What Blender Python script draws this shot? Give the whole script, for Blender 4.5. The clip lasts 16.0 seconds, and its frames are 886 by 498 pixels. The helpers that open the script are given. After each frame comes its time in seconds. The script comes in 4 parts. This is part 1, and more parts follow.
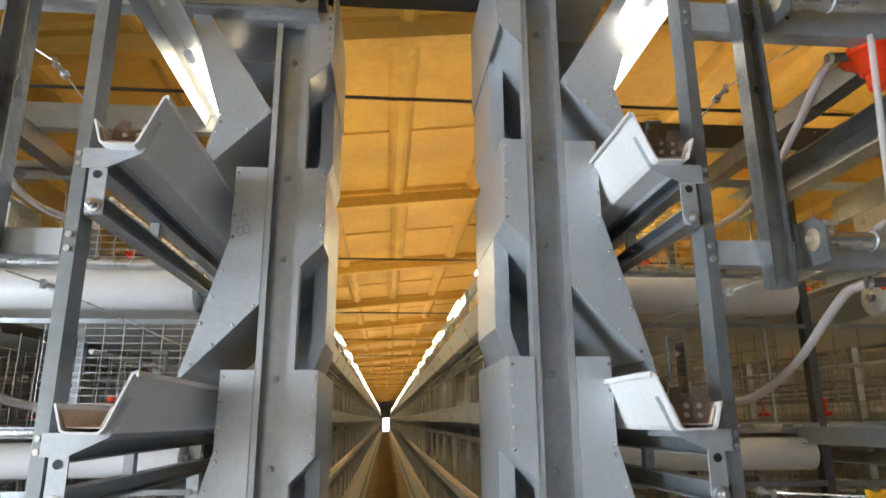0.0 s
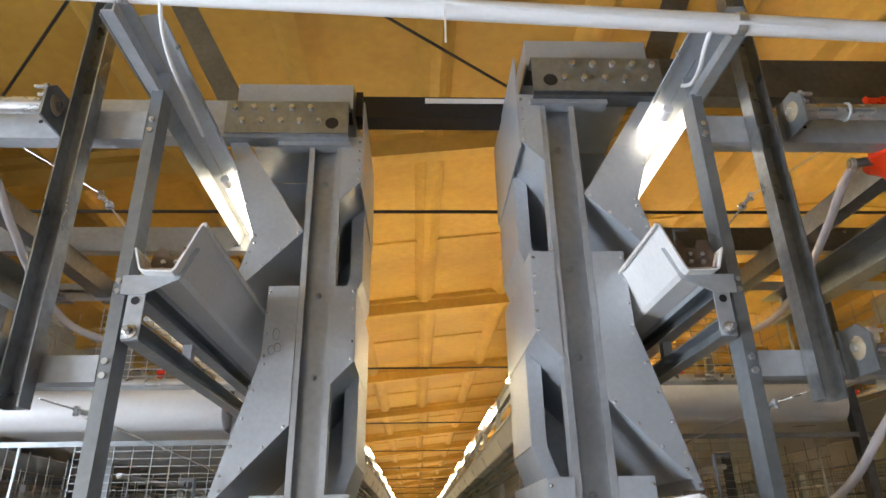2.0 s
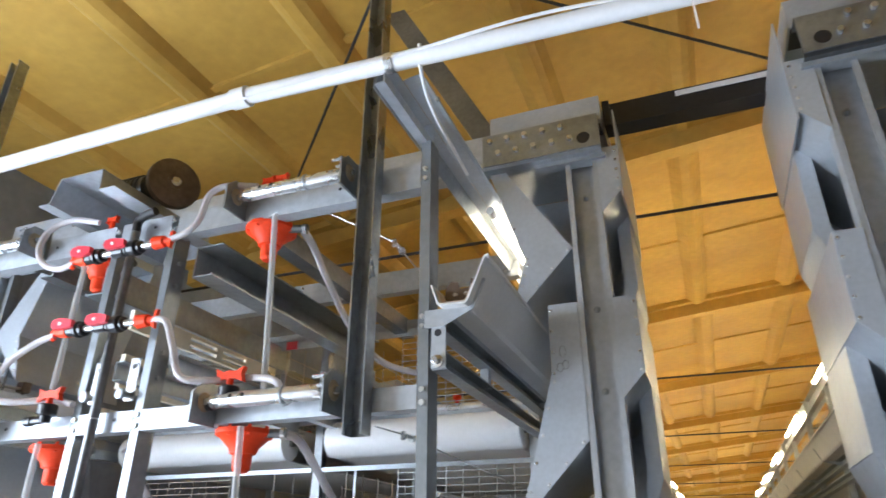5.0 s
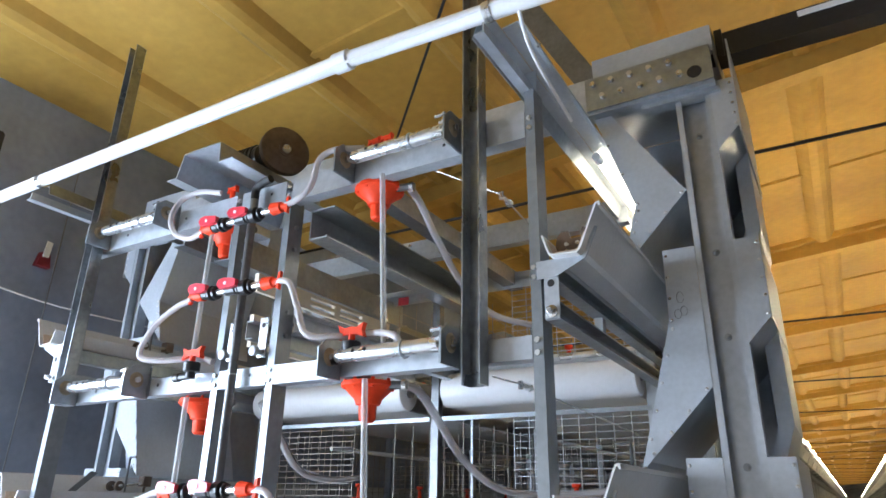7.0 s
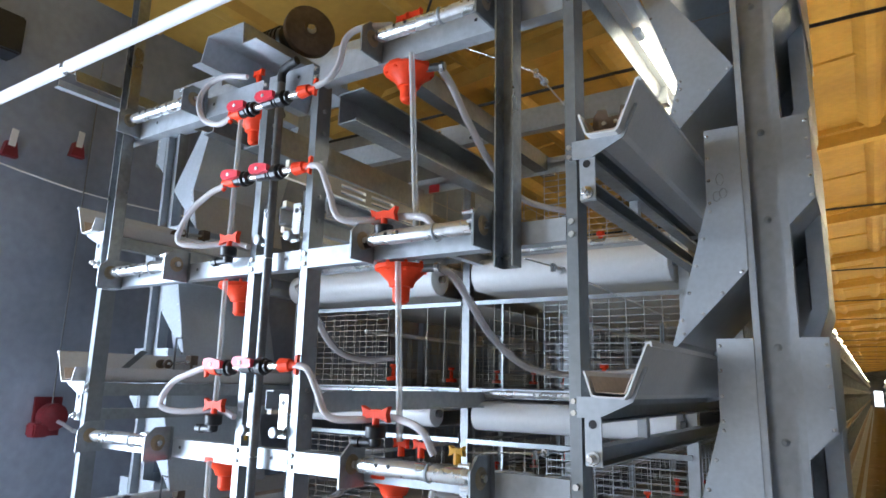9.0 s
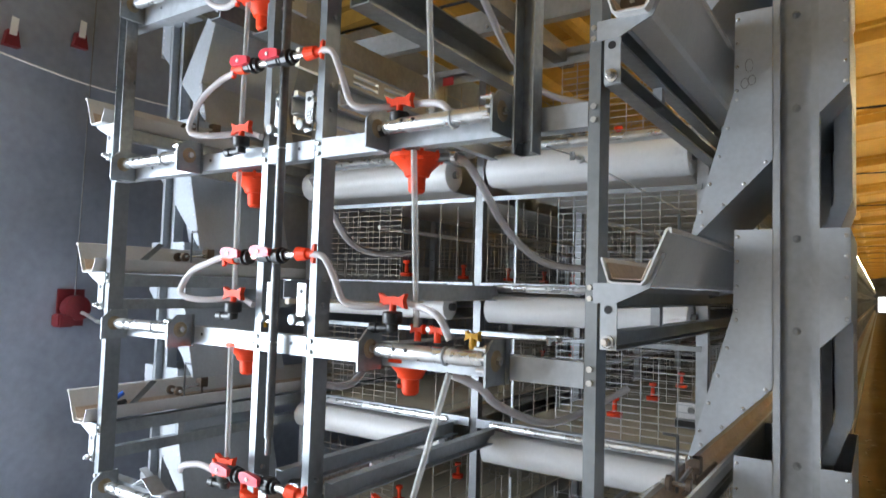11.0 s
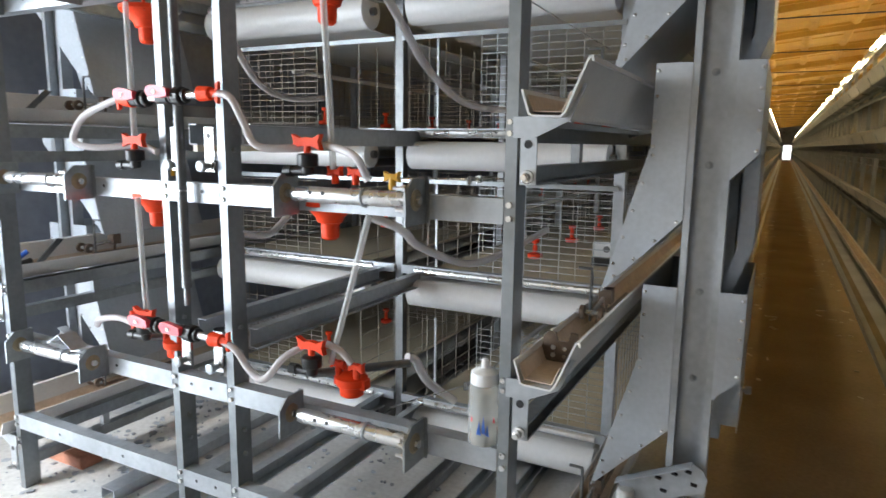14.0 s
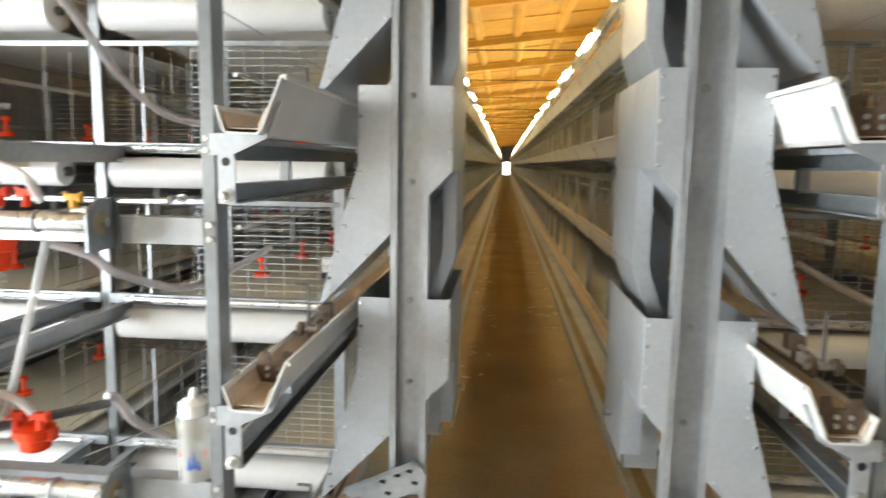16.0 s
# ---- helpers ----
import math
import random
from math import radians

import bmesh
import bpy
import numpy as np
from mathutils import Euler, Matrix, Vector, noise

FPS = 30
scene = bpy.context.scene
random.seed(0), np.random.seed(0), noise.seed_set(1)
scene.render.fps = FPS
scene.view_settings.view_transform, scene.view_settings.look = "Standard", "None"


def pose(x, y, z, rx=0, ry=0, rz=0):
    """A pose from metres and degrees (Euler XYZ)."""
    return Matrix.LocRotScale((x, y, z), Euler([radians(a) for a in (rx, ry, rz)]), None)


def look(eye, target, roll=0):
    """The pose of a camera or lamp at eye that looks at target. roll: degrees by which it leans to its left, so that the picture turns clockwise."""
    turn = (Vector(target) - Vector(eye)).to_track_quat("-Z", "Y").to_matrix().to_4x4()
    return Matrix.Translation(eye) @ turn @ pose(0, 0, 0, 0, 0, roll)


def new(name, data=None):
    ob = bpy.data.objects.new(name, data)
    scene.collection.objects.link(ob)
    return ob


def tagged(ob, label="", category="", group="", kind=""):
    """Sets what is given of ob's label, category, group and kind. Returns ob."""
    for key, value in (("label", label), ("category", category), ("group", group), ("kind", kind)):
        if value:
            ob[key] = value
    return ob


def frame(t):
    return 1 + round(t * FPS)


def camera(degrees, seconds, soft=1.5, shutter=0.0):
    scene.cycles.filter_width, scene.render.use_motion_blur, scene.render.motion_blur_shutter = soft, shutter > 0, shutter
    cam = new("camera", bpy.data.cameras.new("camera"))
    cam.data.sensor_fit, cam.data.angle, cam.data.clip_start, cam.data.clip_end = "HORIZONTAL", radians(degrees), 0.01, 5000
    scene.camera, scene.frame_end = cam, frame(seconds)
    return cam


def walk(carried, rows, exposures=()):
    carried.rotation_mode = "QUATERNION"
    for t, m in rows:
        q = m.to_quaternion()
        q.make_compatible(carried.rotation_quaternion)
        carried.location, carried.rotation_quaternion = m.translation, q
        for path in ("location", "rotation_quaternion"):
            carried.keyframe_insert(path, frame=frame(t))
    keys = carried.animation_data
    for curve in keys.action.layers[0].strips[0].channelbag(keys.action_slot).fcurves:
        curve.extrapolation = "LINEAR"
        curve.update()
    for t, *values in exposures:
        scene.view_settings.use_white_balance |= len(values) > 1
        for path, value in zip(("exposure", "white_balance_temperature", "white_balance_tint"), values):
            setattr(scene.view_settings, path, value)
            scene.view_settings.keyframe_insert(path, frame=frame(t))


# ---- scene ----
cam = camera(68.3, 16.0, shutter=0.5)
PATH = [
    (0, (-0.103, 0.458, 1.484), (0.065, 2.386, 1.99), -0.3),
    (0.5, (-0.107, 0.455, 1.488), (0.039, 2.355, 2.094), -0.5),
    (1, (-0.113, 0.461, 1.498), (0.01, 2.334, 2.189), -0.5),
    (1.5, (-0.123, 0.452, 1.512), (0.001, 2.297, 2.276), -0.8),
    (2, (-0.112, 0.448, 1.513), (-0.028, 2.277, 2.319), -1.1),
    (2.5, (-0.104, 0.432, 1.516), (-0.033, 2.237, 2.375), -1.1),
    (3, (-0.116, 0.421, 1.509), (-0.139, 2.214, 2.395), -1.2),
    (3.5, (-0.132, 0.424, 1.512), (-0.303, 2.206, 2.403), -0.9),
    (4, (-0.152, 0.434, 1.512), (-0.504, 2.197, 2.39), -0.4),
    (4.5, (-0.162, 0.433, 1.512), (-0.674, 2.166, 2.369), -0.1),
    (5, (-0.167, 0.419, 1.505), (-0.824, 2.103, 2.36), 0.2),
    (7.5, (-0.193, 0.406, 1.503), (-1.178, 2.019, 2.16), 1.0),
    (8, (-0.197, 0.424, 1.501), (-1.206, 2.052, 2.075), 1.0),
    (8.5, (-0.207, 0.429, 1.49), (-1.235, 2.079, 1.961), 1.1),
    (9, (-0.21, 0.424, 1.484), (-1.282, 2.063, 1.888), 1.3),
    (11.5, (-0.246, 0.44, 1.431), (-1.339, 2.115, 1.441), 1.5),
    (12, (-0.252, 0.454, 1.422), (-1.318, 2.143, 1.318), 1.2),
    (12.5, (-0.25, 0.448, 1.415), (-1.302, 2.14, 1.233), 1.2),
    (13, (-0.25, 0.458, 1.409), (-1.267, 2.165, 1.177), 1.4),
    (13.5, (-0.254, 0.483, 1.403), (-1.232, 2.204, 1.116), 1.2),
    (14, (-0.242, 0.484, 1.399), (-1.146, 2.24, 1.082), 0.7),
    (14.5, (-0.232, 0.494, 1.395), (-1.035, 2.292, 1.044), 0.7),
    (15, (-0.215, 0.504, 1.394), (-0.875, 2.358, 1.04), 0.6),
    (15.5, (-0.183, 0.507, 1.401), (-0.638, 2.43, 1.089), 0.6),
    (16, (-0.148, 0.507, 1.405), (-0.33, 2.482, 1.146), 1.0),
]
walk(cam, [(t, look(eye, target, roll)) for t, eye, target, roll in PATH],
     [(0, 0.15, 6850, 11), (1.5, 0.1, 6850, 14), (3.5, 0.07, 6650, 14), (5.0, 0.12, 6350, 12), (7.5, 0.0, 6050, 12), (8.0, -0.02, 6050, 12), (9.0, -0.28, 6050, 11), (11.5, -0.25, 6900, 11), (12.5, -0.3, 6950, 11),
      (14.5, -0.35, 7100, 11), (15.0, -0.10, 7200, 10.5), (15.5, 0.22, 7550, 10.5), (16.0, 0.61, 7700, 9)])

# ---- world, sun and large lights ----
world = bpy.data.worlds.new("world")
scene.world = world
world.use_nodes = True
_wn = world.node_tree.nodes
_sky = _wn.new("ShaderNodeTexSky")
_sky.sky_type, _sky.sun_disc = "NISHITA", False
_sky.sun_elevation, _sky.sun_rotation = radians(38), radians(200)
world.node_tree.links.new(_sky.outputs[0], _wn["Background"].inputs[0])
_wn["Background"].inputs[1].default_value = 0.12


def lamp(name, kind, energy, m, size=(1, 1), colour=(1, 1, 1), angle=0.0):
    data = bpy.data.lights.new(name, kind)
    data.energy, data.color = energy, colour
    if kind == "AREA":
        data.shape, data.size, data.size_y = "RECTANGLE", size[0], size[1]
    if kind == "SUN":
        data.angle = radians(angle)
    ob = new(name, data)
    ob.matrix_world = m
    return ob


lamp("sun", "SUN", 2.0, look((-6, -12, 10), (0, 0, 0)), colour=(1, 0.95, 0.88), angle=0.5)
# daylight of the wide gateway behind the camera
lamp("gateway_daylight", "AREA", 13.0, look((-2.5, -3.05, 1.5), (-2.3, 3.0, 1.5)), (2.7, 2.7), (0.70, 0.84, 1.0))
# daylight of the side door in the dark long wall
lamp("side_door_daylight", "AREA", 305.0, look((-3.84, 0.4, 1.3), (0.0, 1.6, 1.4)), (1.9, 2.2), (0.72, 0.85, 1.0))


# ---- materials ----
def material(name, colour, rough=0.5, metal=0.0, var=0.12, scale=8.0, fine=60.0, bump=0.1, other=None, rand=0.0, spec=0.5, wave=0.0):
    m = bpy.data.materials.new(name)
    m.use_nodes = True
    nt = m.node_tree
    N, L = nt.nodes, nt.links
    b = N["Principled BSDF"]
    tc = N.new("ShaderNodeTexCoord")
    n1 = N.new("ShaderNodeTexNoise")
    n1.inputs["Scale"].default_value, n1.inputs["Detail"].default_value = scale, 5
    n2 = N.new("ShaderNodeTexNoise")
    n2.inputs["Scale"].default_value, n2.inputs["Detail"].default_value = fine, 3
    L.new(tc.outputs["Object"], n1.inputs["Vector"])
    L.new(tc.outputs["Object"], n2.inputs["Vector"])
    mix = N.new("ShaderNodeMix")
    mix.data_type = "RGBA"
    dark = other or tuple(c * (1 - 2.2 * var) for c in colour)
    mix.inputs[6].default_value, mix.inputs[7].default_value = (*dark, 1), (*colour, 1)
    ramp = N.new("ShaderNodeMapRange")
    ramp.inputs[1].default_value, ramp.inputs[2].default_value = 0.3, 0.62
    L.new(n1.outputs["Fac"], ramp.inputs[0])
    L.new(ramp.outputs[0], mix.inputs[0])
    hsv = N.new("ShaderNodeHueSaturation")
    L.new(mix.outputs[2], hsv.inputs["Color"])
    val = N.new("ShaderNodeMapRange")
    val.inputs[1].default_value, val.inputs[2].default_value = 0.25, 0.75
    val.inputs[3].default_value, val.inputs[4].default_value = 1 - var, 1 + var
    L.new(n2.outputs["Fac"], val.inputs[0])
    if rand:
        info = N.new("ShaderNodeObjectInfo")
        r = N.new("ShaderNodeMapRange")
        r.inputs[3].default_value, r.inputs[4].default_value = 1 - rand, 1 + rand
        L.new(info.outputs["Random"], r.inputs[0])
        mul = N.new("ShaderNodeMath")
        mul.operation = "MULTIPLY"
        L.new(val.outputs[0], mul.inputs[0])
        L.new(r.outputs[0], mul.inputs[1])
        L.new(mul.outputs[0], hsv.inputs["Value"])
    else:
        L.new(val.outputs[0], hsv.inputs["Value"])
    L.new(hsv.outputs[0], b.inputs["Base Color"])
    rr = N.new("ShaderNodeMapRange")
    rr.inputs[3].default_value, rr.inputs[4].default_value = max(0.05, rough - 0.12), min(1, rough + 0.12)
    L.new(n1.outputs["Fac"], rr.inputs[0])
    L.new(rr.outputs[0], b.inputs["Roughness"])
    b.inputs["Metallic"].default_value = metal
    b.inputs["Specular IOR Level"].default_value = spec
    if bump:
        bp = N.new("ShaderNodeBump")
        bp.inputs["Strength"].default_value, bp.inputs["Distance"].default_value = bump, 0.004
        L.new(n2.outputs["Fac"], bp.inputs["Height"])
        L.new(bp.outputs[0], b.inputs["Normal"])
        if wave:
            bw = N.new("ShaderNodeBump")
            bw.inputs["Strength"].default_value, bw.inputs["Distance"].default_value = 1.0, wave
            L.new(n1.outputs["Fac"], bw.inputs["Height"])
            L.new(bw.outputs[0], bp.inputs["Normal"])
    return m


GALV = material("galvanised_steel", (0.455, 0.482, 0.51), 0.40, 0.5, 0.10, 5, 45, 0.05, rand=0.06)
SHEET = material("galvanised_sheet", (0.49, 0.525, 0.565), 0.38, 0.38, 0.06, 4, 70, 0.04, rand=0.04, wave=0.012)
# own colour of dull parts; stands for shade on right girders and inner posts
DARK = material("dull_and_shaded_galvanised", (0.20, 0.205, 0.21), 0.36, 0.8, 0.15, 6, 50, 0.06)
RAIL = material("weathered_galvanised_rail", (0.36, 0.385, 0.40), 0.38, 0.8, 0.12, 6, 50, 0.06, rand=0.08)
POST = material("slate_galvanised_post", (0.27, 0.29, 0.305), 0.36, 0.6, 0.10, 5, 45, 0.05, rand=0.05)
# galvanised wire with the shade inside the cages mixed into its colour
WIRE = material("shaded_cage_wire", (0.34, 0.31, 0.27), 0.5, 0.3, 0.15, 8, 50, 0.0)
HANG = material("dull_grey_box_steel", (0.36, 0.375, 0.385), 0.30, 0.85, 0.18, 6, 50, 0.06)
BLACKSTEEL = material("black_painted_steel", (0.022, 0.022, 0.025), 0.45, 0.1, 0.2, 6, 60, 0.05)
ZINC = material("bright_zinc", (0.68, 0.68, 0.675), 0.28, 0.85, 0.10, 12, 60, 0.04)
BROWN = material("brown_plated_steel", (0.17, 0.122, 0.09), 0.5, 0.4, 0.2, 12, 60, 0.08)
TANRING = material("tan_bearing_ring", (0.36, 0.29, 0.19), 0.5, 0.3, 0.15, 12, 60, 0.05)
PVCGREY = material("grey_pvc", (0.68, 0.67, 0.655), 0.5, 0.0, 0.05, 4, 80, 0.03)
DUSTY = material("feed_dusty_pvc", (0.60, 0.485, 0.385), 0.75, 0.0, 0.10, 10, 90, 0.08, other=(0.48, 0.37, 0.28))
PVCWHITE = material("white_pvc", (0.80, 0.80, 0.80), 0.38, 0.0, 0.03, 3, 80, 0.02)
BELT = material("white_belt", (0.78, 0.77, 0.76), 0.32, 0.0, 0.03, 4, 60, 0.03)
RED = material("red_plastic", (0.84, 0.058, 0.012), 0.5, 0.0, 0.06, 10, 80, 0.02, spec=0.25)
PINK = material("pink_red_plastic", (0.72, 0.05, 0.075), 0.35, 0.0, 0.06, 10, 80, 0.02)
YELLOW = material("yellow_plastic", (0.80, 0.42, 0.02), 0.4, 0.0, 0.06, 10, 80, 0.02)
BLACKP = material("black_plastic", (0.012, 0.012, 0.013), 0.35, 0.0, 0.1, 10, 80, 0.02)
BLUEP = material("blue_plastic", (0.02, 0.10, 0.42), 0.4, 0.0, 0.06, 10, 80, 0.02)
PAPER = material("white_paint", (0.82, 0.82, 0.80), 0.6, 0.0, 0.03, 8, 80, 0.02)
FOAM = material("orange_spray_foam", (0.55, 0.33, 0.066), 0.60, 0.0, 0.08, 1.1, 16, 0.25, other=(0.43, 0.24, 0.04), wave=0.05)
WALLD = material("dark_grey_render", (0.345, 0.385, 0.475), 0.8, 0.0, 0.09, 0.75, 22, 0.15, other=(0.12, 0.134, 0.168))
CONC = material("dusty_concrete", (0.62, 0.615, 0.605), 0.85, 0.0, 0.12, 1.6, 45, 0.3, other=(0.47, 0.465, 0.455))
DUST = material("tan_dust_on_concrete", (0.36, 0.28, 0.175), 0.9, 0.0, 0.12, 1.8, 50, 0.25, other=(0.27, 0.205, 0.122))
BRICK = material("red_brick", (0.46, 0.20, 0.13), 0.85, 0.0, 0.15, 14, 60, 0.3)
WOOD = material("raw_timber", (0.52, 0.36, 0.19), 0.75, 0.0, 0.12, 9, 60, 0.2)
CREAM = material("cream_plastic", (0.70, 0.62, 0.47), 0.5, 0.0, 0.05, 6, 60, 0.03)
CHIP = material("debris_chips", (0.24, 0.25, 0.265), 0.8, 0.0, 0.2, 7, 60, 0.2, other=(0.48, 0.53, 0.60))
CARD = material("straw_litter", (0.72, 0.64, 0.47), 0.8, 0.0, 0.15, 20, 60, 0.2)
DULLRED = material("dusty_dark_red_paint", (0.20, 0.014, 0.020), 0.55, 0.0, 0.15, 10, 80, 0.05)
RUBBER = material("black_rubber", (0.015, 0.015, 0.016), 0.6, 0.0, 0.1, 10, 60, 0.05)


def clear(name, colour, rough, alpha):
    m = bpy.data.materials.new(name)
    m.use_nodes = True
    N, L = m.node_tree.nodes, m.node_tree.links
    b = N["Principled BSDF"]
    b.inputs["Base Color"].default_value = (*colour, 1)
    b.inputs["Roughness"].default_value = rough
    b.inputs["IOR"].default_value = 1.4
    tr = N.new("ShaderNodeBsdfTransparent")
    tr.inputs[0].default_value = (*[0.5 + 0.5 * c for c in colour], 1)
    mx = N.new("ShaderNodeMixShader")
    mx.inputs[0].default_value = alpha
    L.new(tr.outputs[0], mx.inputs[1])
    L.new(b.outputs[0], mx.inputs[2])
    L.new(mx.outputs[0], N["Material Output"].inputs["Surface"])
    return m


HOSE = clear("milky_clear_hose", (0.70, 0.66, 0.66), 0.2, 0.62)
STAND = clear("clear_stand_pipe", (0.78, 0.77, 0.76), 0.12, 0.42)
BOTTLE = clear("translucent_bottle_plastic", (0.82, 0.82, 0.80), 0.2, 0.29)


def glow(name, colour, strength):
    m = bpy.data.materials.new(name)
    m.use_nodes = True
    b = m.node_tree.nodes["Principled BSDF"]
    b.inputs["Base Color"].default_value = (0.9, 0.9, 0.9, 1)
    b.inputs["Emission Color"].default_value = (*colour, 1)
    b.inputs["Emission Strength"].default_value = strength
    return m


TUBE = glow("lit_fluorescent_tube", (1.0, 0.85, 0.52), 105.0)
# first tube of each aisle side, set weaker to keep its hood from glaring
DIM_LEFT = glow("dim_first_tube_left", (1.0, 0.87, 0.62), 18.0)
DIM_RIGHT = glow("dim_first_tube_right", (1.0, 0.90, 0.70), 24.0)
DAY = glow("daylight_outside", (0.95, 0.98, 1.0), 3.0)


# ---- mesh helpers ----
class G:
    """A growing mesh."""

    def __init__(self, fx=lambda p: p):
        self.v, self.f, self.fx = [], [], fx

    def add(self, verts, faces):
        n = len(self.v)
        self.v += [self.fx(p) for p in verts]
        self.f += [tuple(i + n for i in f) for f in faces]
        return self

    def box(self, x0, x1, y0, y1, z0, z1):
        vs = [(x, y, z) for x in (x0, x1) for y in (y0, y1) for z in (z0, z1)]
        return self.add(vs, [(0, 1, 3, 2), (4, 6, 7, 5), (0, 4, 5, 1), (2, 3, 7, 6), (0, 2, 6, 4), (1, 5, 7, 3)])

    def prism(self, poly, axis, a, b):
        """A polygon in the other two axes, pushed along an axis from a to b."""
        def at(p, w):
            return {"x": (w, p[0], p[1]), "y": (p[0], w, p[1]), "z": (p[0], p[1], w)}[axis]
        n = len(poly)
        vs = [at(p, a) for p in poly] + [at(p, b) for p in poly]
        fs = [tuple(range(n)), tuple(range(2 * n - 1, n - 1, -1))]
        fs += [(i, n + i, n + (i + 1) % n, (i + 1) % n) for i in range(n)]
        return self.add(vs, fs)

    def strip(self, line, axis, a, b, th):
        """A folded sheet of thickness th: an open polyline pushed along an axis."""
        pts = [Vector((p[0], p[1])) for p in line]
        off = []
        for i, p in enumerate(pts):
            d = Vector((0, 0))
            if i:
                d += (pts[i] - pts[i - 1]).normalized()
            if i < len(pts) - 1:
                d += (pts[i + 1] - pts[i]).normalized()
            d.normalize()
            turn = 1.0
            if 0 < i < len(pts) - 1:
                turn = max(0.4, (pts[i] - pts[i - 1]).normalized().dot(d))
            off.append(p + Vector((-d.y, d.x)) * th / turn)
        return self.prism([tuple(p) for p in pts] + [tuple(p) for p in reversed(off)], axis, a, b)

    def rod(self, p, q, r, n=10, r2=None, caps=True):
        p, q = Vector(p), Vector(q)
        d = (q - p).normalized()
        s = d.orthogonal().normalized()
        t = d.cross(s)
        r2 = r if r2 is None else r2
        vs = []
        for c, rad in ((p, r), (q, r2)):
            vs += [tuple(c + (s * math.cos(6.28319 * i / n) + t * math.sin(6.28319 * i / n)) * rad) for i in range(n)]
        fs = [(i, (i + 1) % n, n + (i + 1) % n, n + i) for i in range(n)]
        if caps:
            fs += [tuple(range(n - 1, -1, -1)), tuple(range(n, 2 * n))]
        return self.add(vs, fs)

    def lathe(self, base, axis, profile, n=16):
        """Rings (distance along axis, radius) turned round an axis from base."""
        base, d = Vector(base), Vector(axis).normalized()
        s = d.orthogonal().normalized()
        t = d.cross(s)
        vs, fs = [], []
        for h, r in profile:
            vs += [tuple(base + d * h + (s * math.cos(6.28319 * i / n) + t * math.sin(6.28319 * i / n)) * max(r, 1e-4)) for i in range(n)]
        for k in range(len(profile) - 1):
            fs += [(k * n + i, k * n + (i + 1) % n, (k + 1) * n + (i + 1) % n, (k + 1) * n + i) for i in range(n)]
        fs += [tuple(range(n - 1, -1, -1)), tuple(range((len(profile) - 1) * n, len(profile) * n))]
        return self.add(vs, fs)

    def pipe(self, pts, r, n=8, steps=6):
        """A round tube along a smooth curve through the points."""
        P = [Vector(p) for p in pts]
        P = [2 * P[0] - P[1], *P, 2 * P[-1] - P[-2]]
        path = []
        for i in range(1, len(P) - 2):
            for k in range(steps):
                u = k / steps
                a, b, c, d = P[i - 1], P[i], P[i + 1], P[i + 2]
                path.append(0.5 * (2 * b + (c - a) * u + (2 * a - 5 * b + 4 * c - d) * u * u + (3 * b - a - 3 * c + d) * u ** 3))
        path.append(P[-2])
        s = (path[1] - path[0]).orthogonal().normalized()
        vs, fs = [], []
        for i, c in enumerate(path):
            d = (path[min(i + 1, len(path) - 1)] - path[max(i - 1, 0)]).normalized()
            s = (s - d * s.dot(d)).normalized()
            t = d.cross(s)
            vs += [tuple(c + (s * math.cos(6.28319 * j / n) + t * math.sin(6.28319 * j / n)) * r) for j in range(n)]
        for i in range(len(path) - 1):
            fs += [(i * n + j, i * n + (j + 1) % n, (i + 1) * n + (j + 1) % n, (i + 1) * n + j) for j in range(n)]
        fs += [tuple(range(n - 1, -1, -1)), tuple(range((len(path) - 1) * n, len(path) * n))]
        return self.add(vs, fs)


def mesh(name, g, mat, smooth=False, bevel=0.0):
    me = bpy.data.meshes.new(name)
    me.from_pydata(g.v, [], g.f)
    bm = bmesh.new()
    bm.from_mesh(me)
    bmesh.ops.recalc_face_normals(bm, faces=bm.faces)
    if bevel:
        bmesh.ops.bevel(bm, geom=[e for e in bm.edges if len(e.link_faces) == 2 and e.calc_face_angle(0) > 0.6], offset=bevel, segments=2, affect="EDGES", clamp_overlap=True)
    bm.to_mesh(me)
    bm.free()
    if smooth:
        me.polygons.foreach_set("use_smooth", [True] * len(me.polygons))
        me.set_sharp_from_angle(angle=radians(40))
    me.materials.append(mat)
    return me


def part(name, g, mat, parent, label="", smooth=False, bevel=0.0):
    ob = new(name, mesh(name, g, mat, smooth, bevel))
    ob.parent = parent
    if label:
        tagged(ob, label)
    return ob


def thing(name, label, category, group="", kind="", at=(0, 0, 0)):
    ob = new(name)
    ob.location = at
    return tagged(ob, label, category, group, kind)


def solid(name, g, mat, label, category, group="", kind="", smooth=False, bevel=0.0):
    return tagged(new(name, mesh(name, g, mat, smooth, bevel)), label, category, group, kind)


# ---- the setting ----
NEAR, FAR, XL, XR = -3.2, 90.0, -3.9, 9.0


def roof(x):
    return 4.08 + 0.103 * x if x < 4.2 else 4.08 + 0.103 * (8.4 - x)


# floor: one slab, its aisle kerb rails lie on it
solid("floor", G().box(XL - 0.2, XR + 0.2, NEAR - 14, FAR + 12, -0.2, 0.0), CONC, "dusty grey concrete floor of a poultry house", "floor", kind="structure")

solid("aisle_floor", G().box(-0.60, 0.53, 2.05, FAR - 0.5, 0.0, 0.004), DUST, "aisle floor under a layer of tan feed dust", "floor", kind="structure")

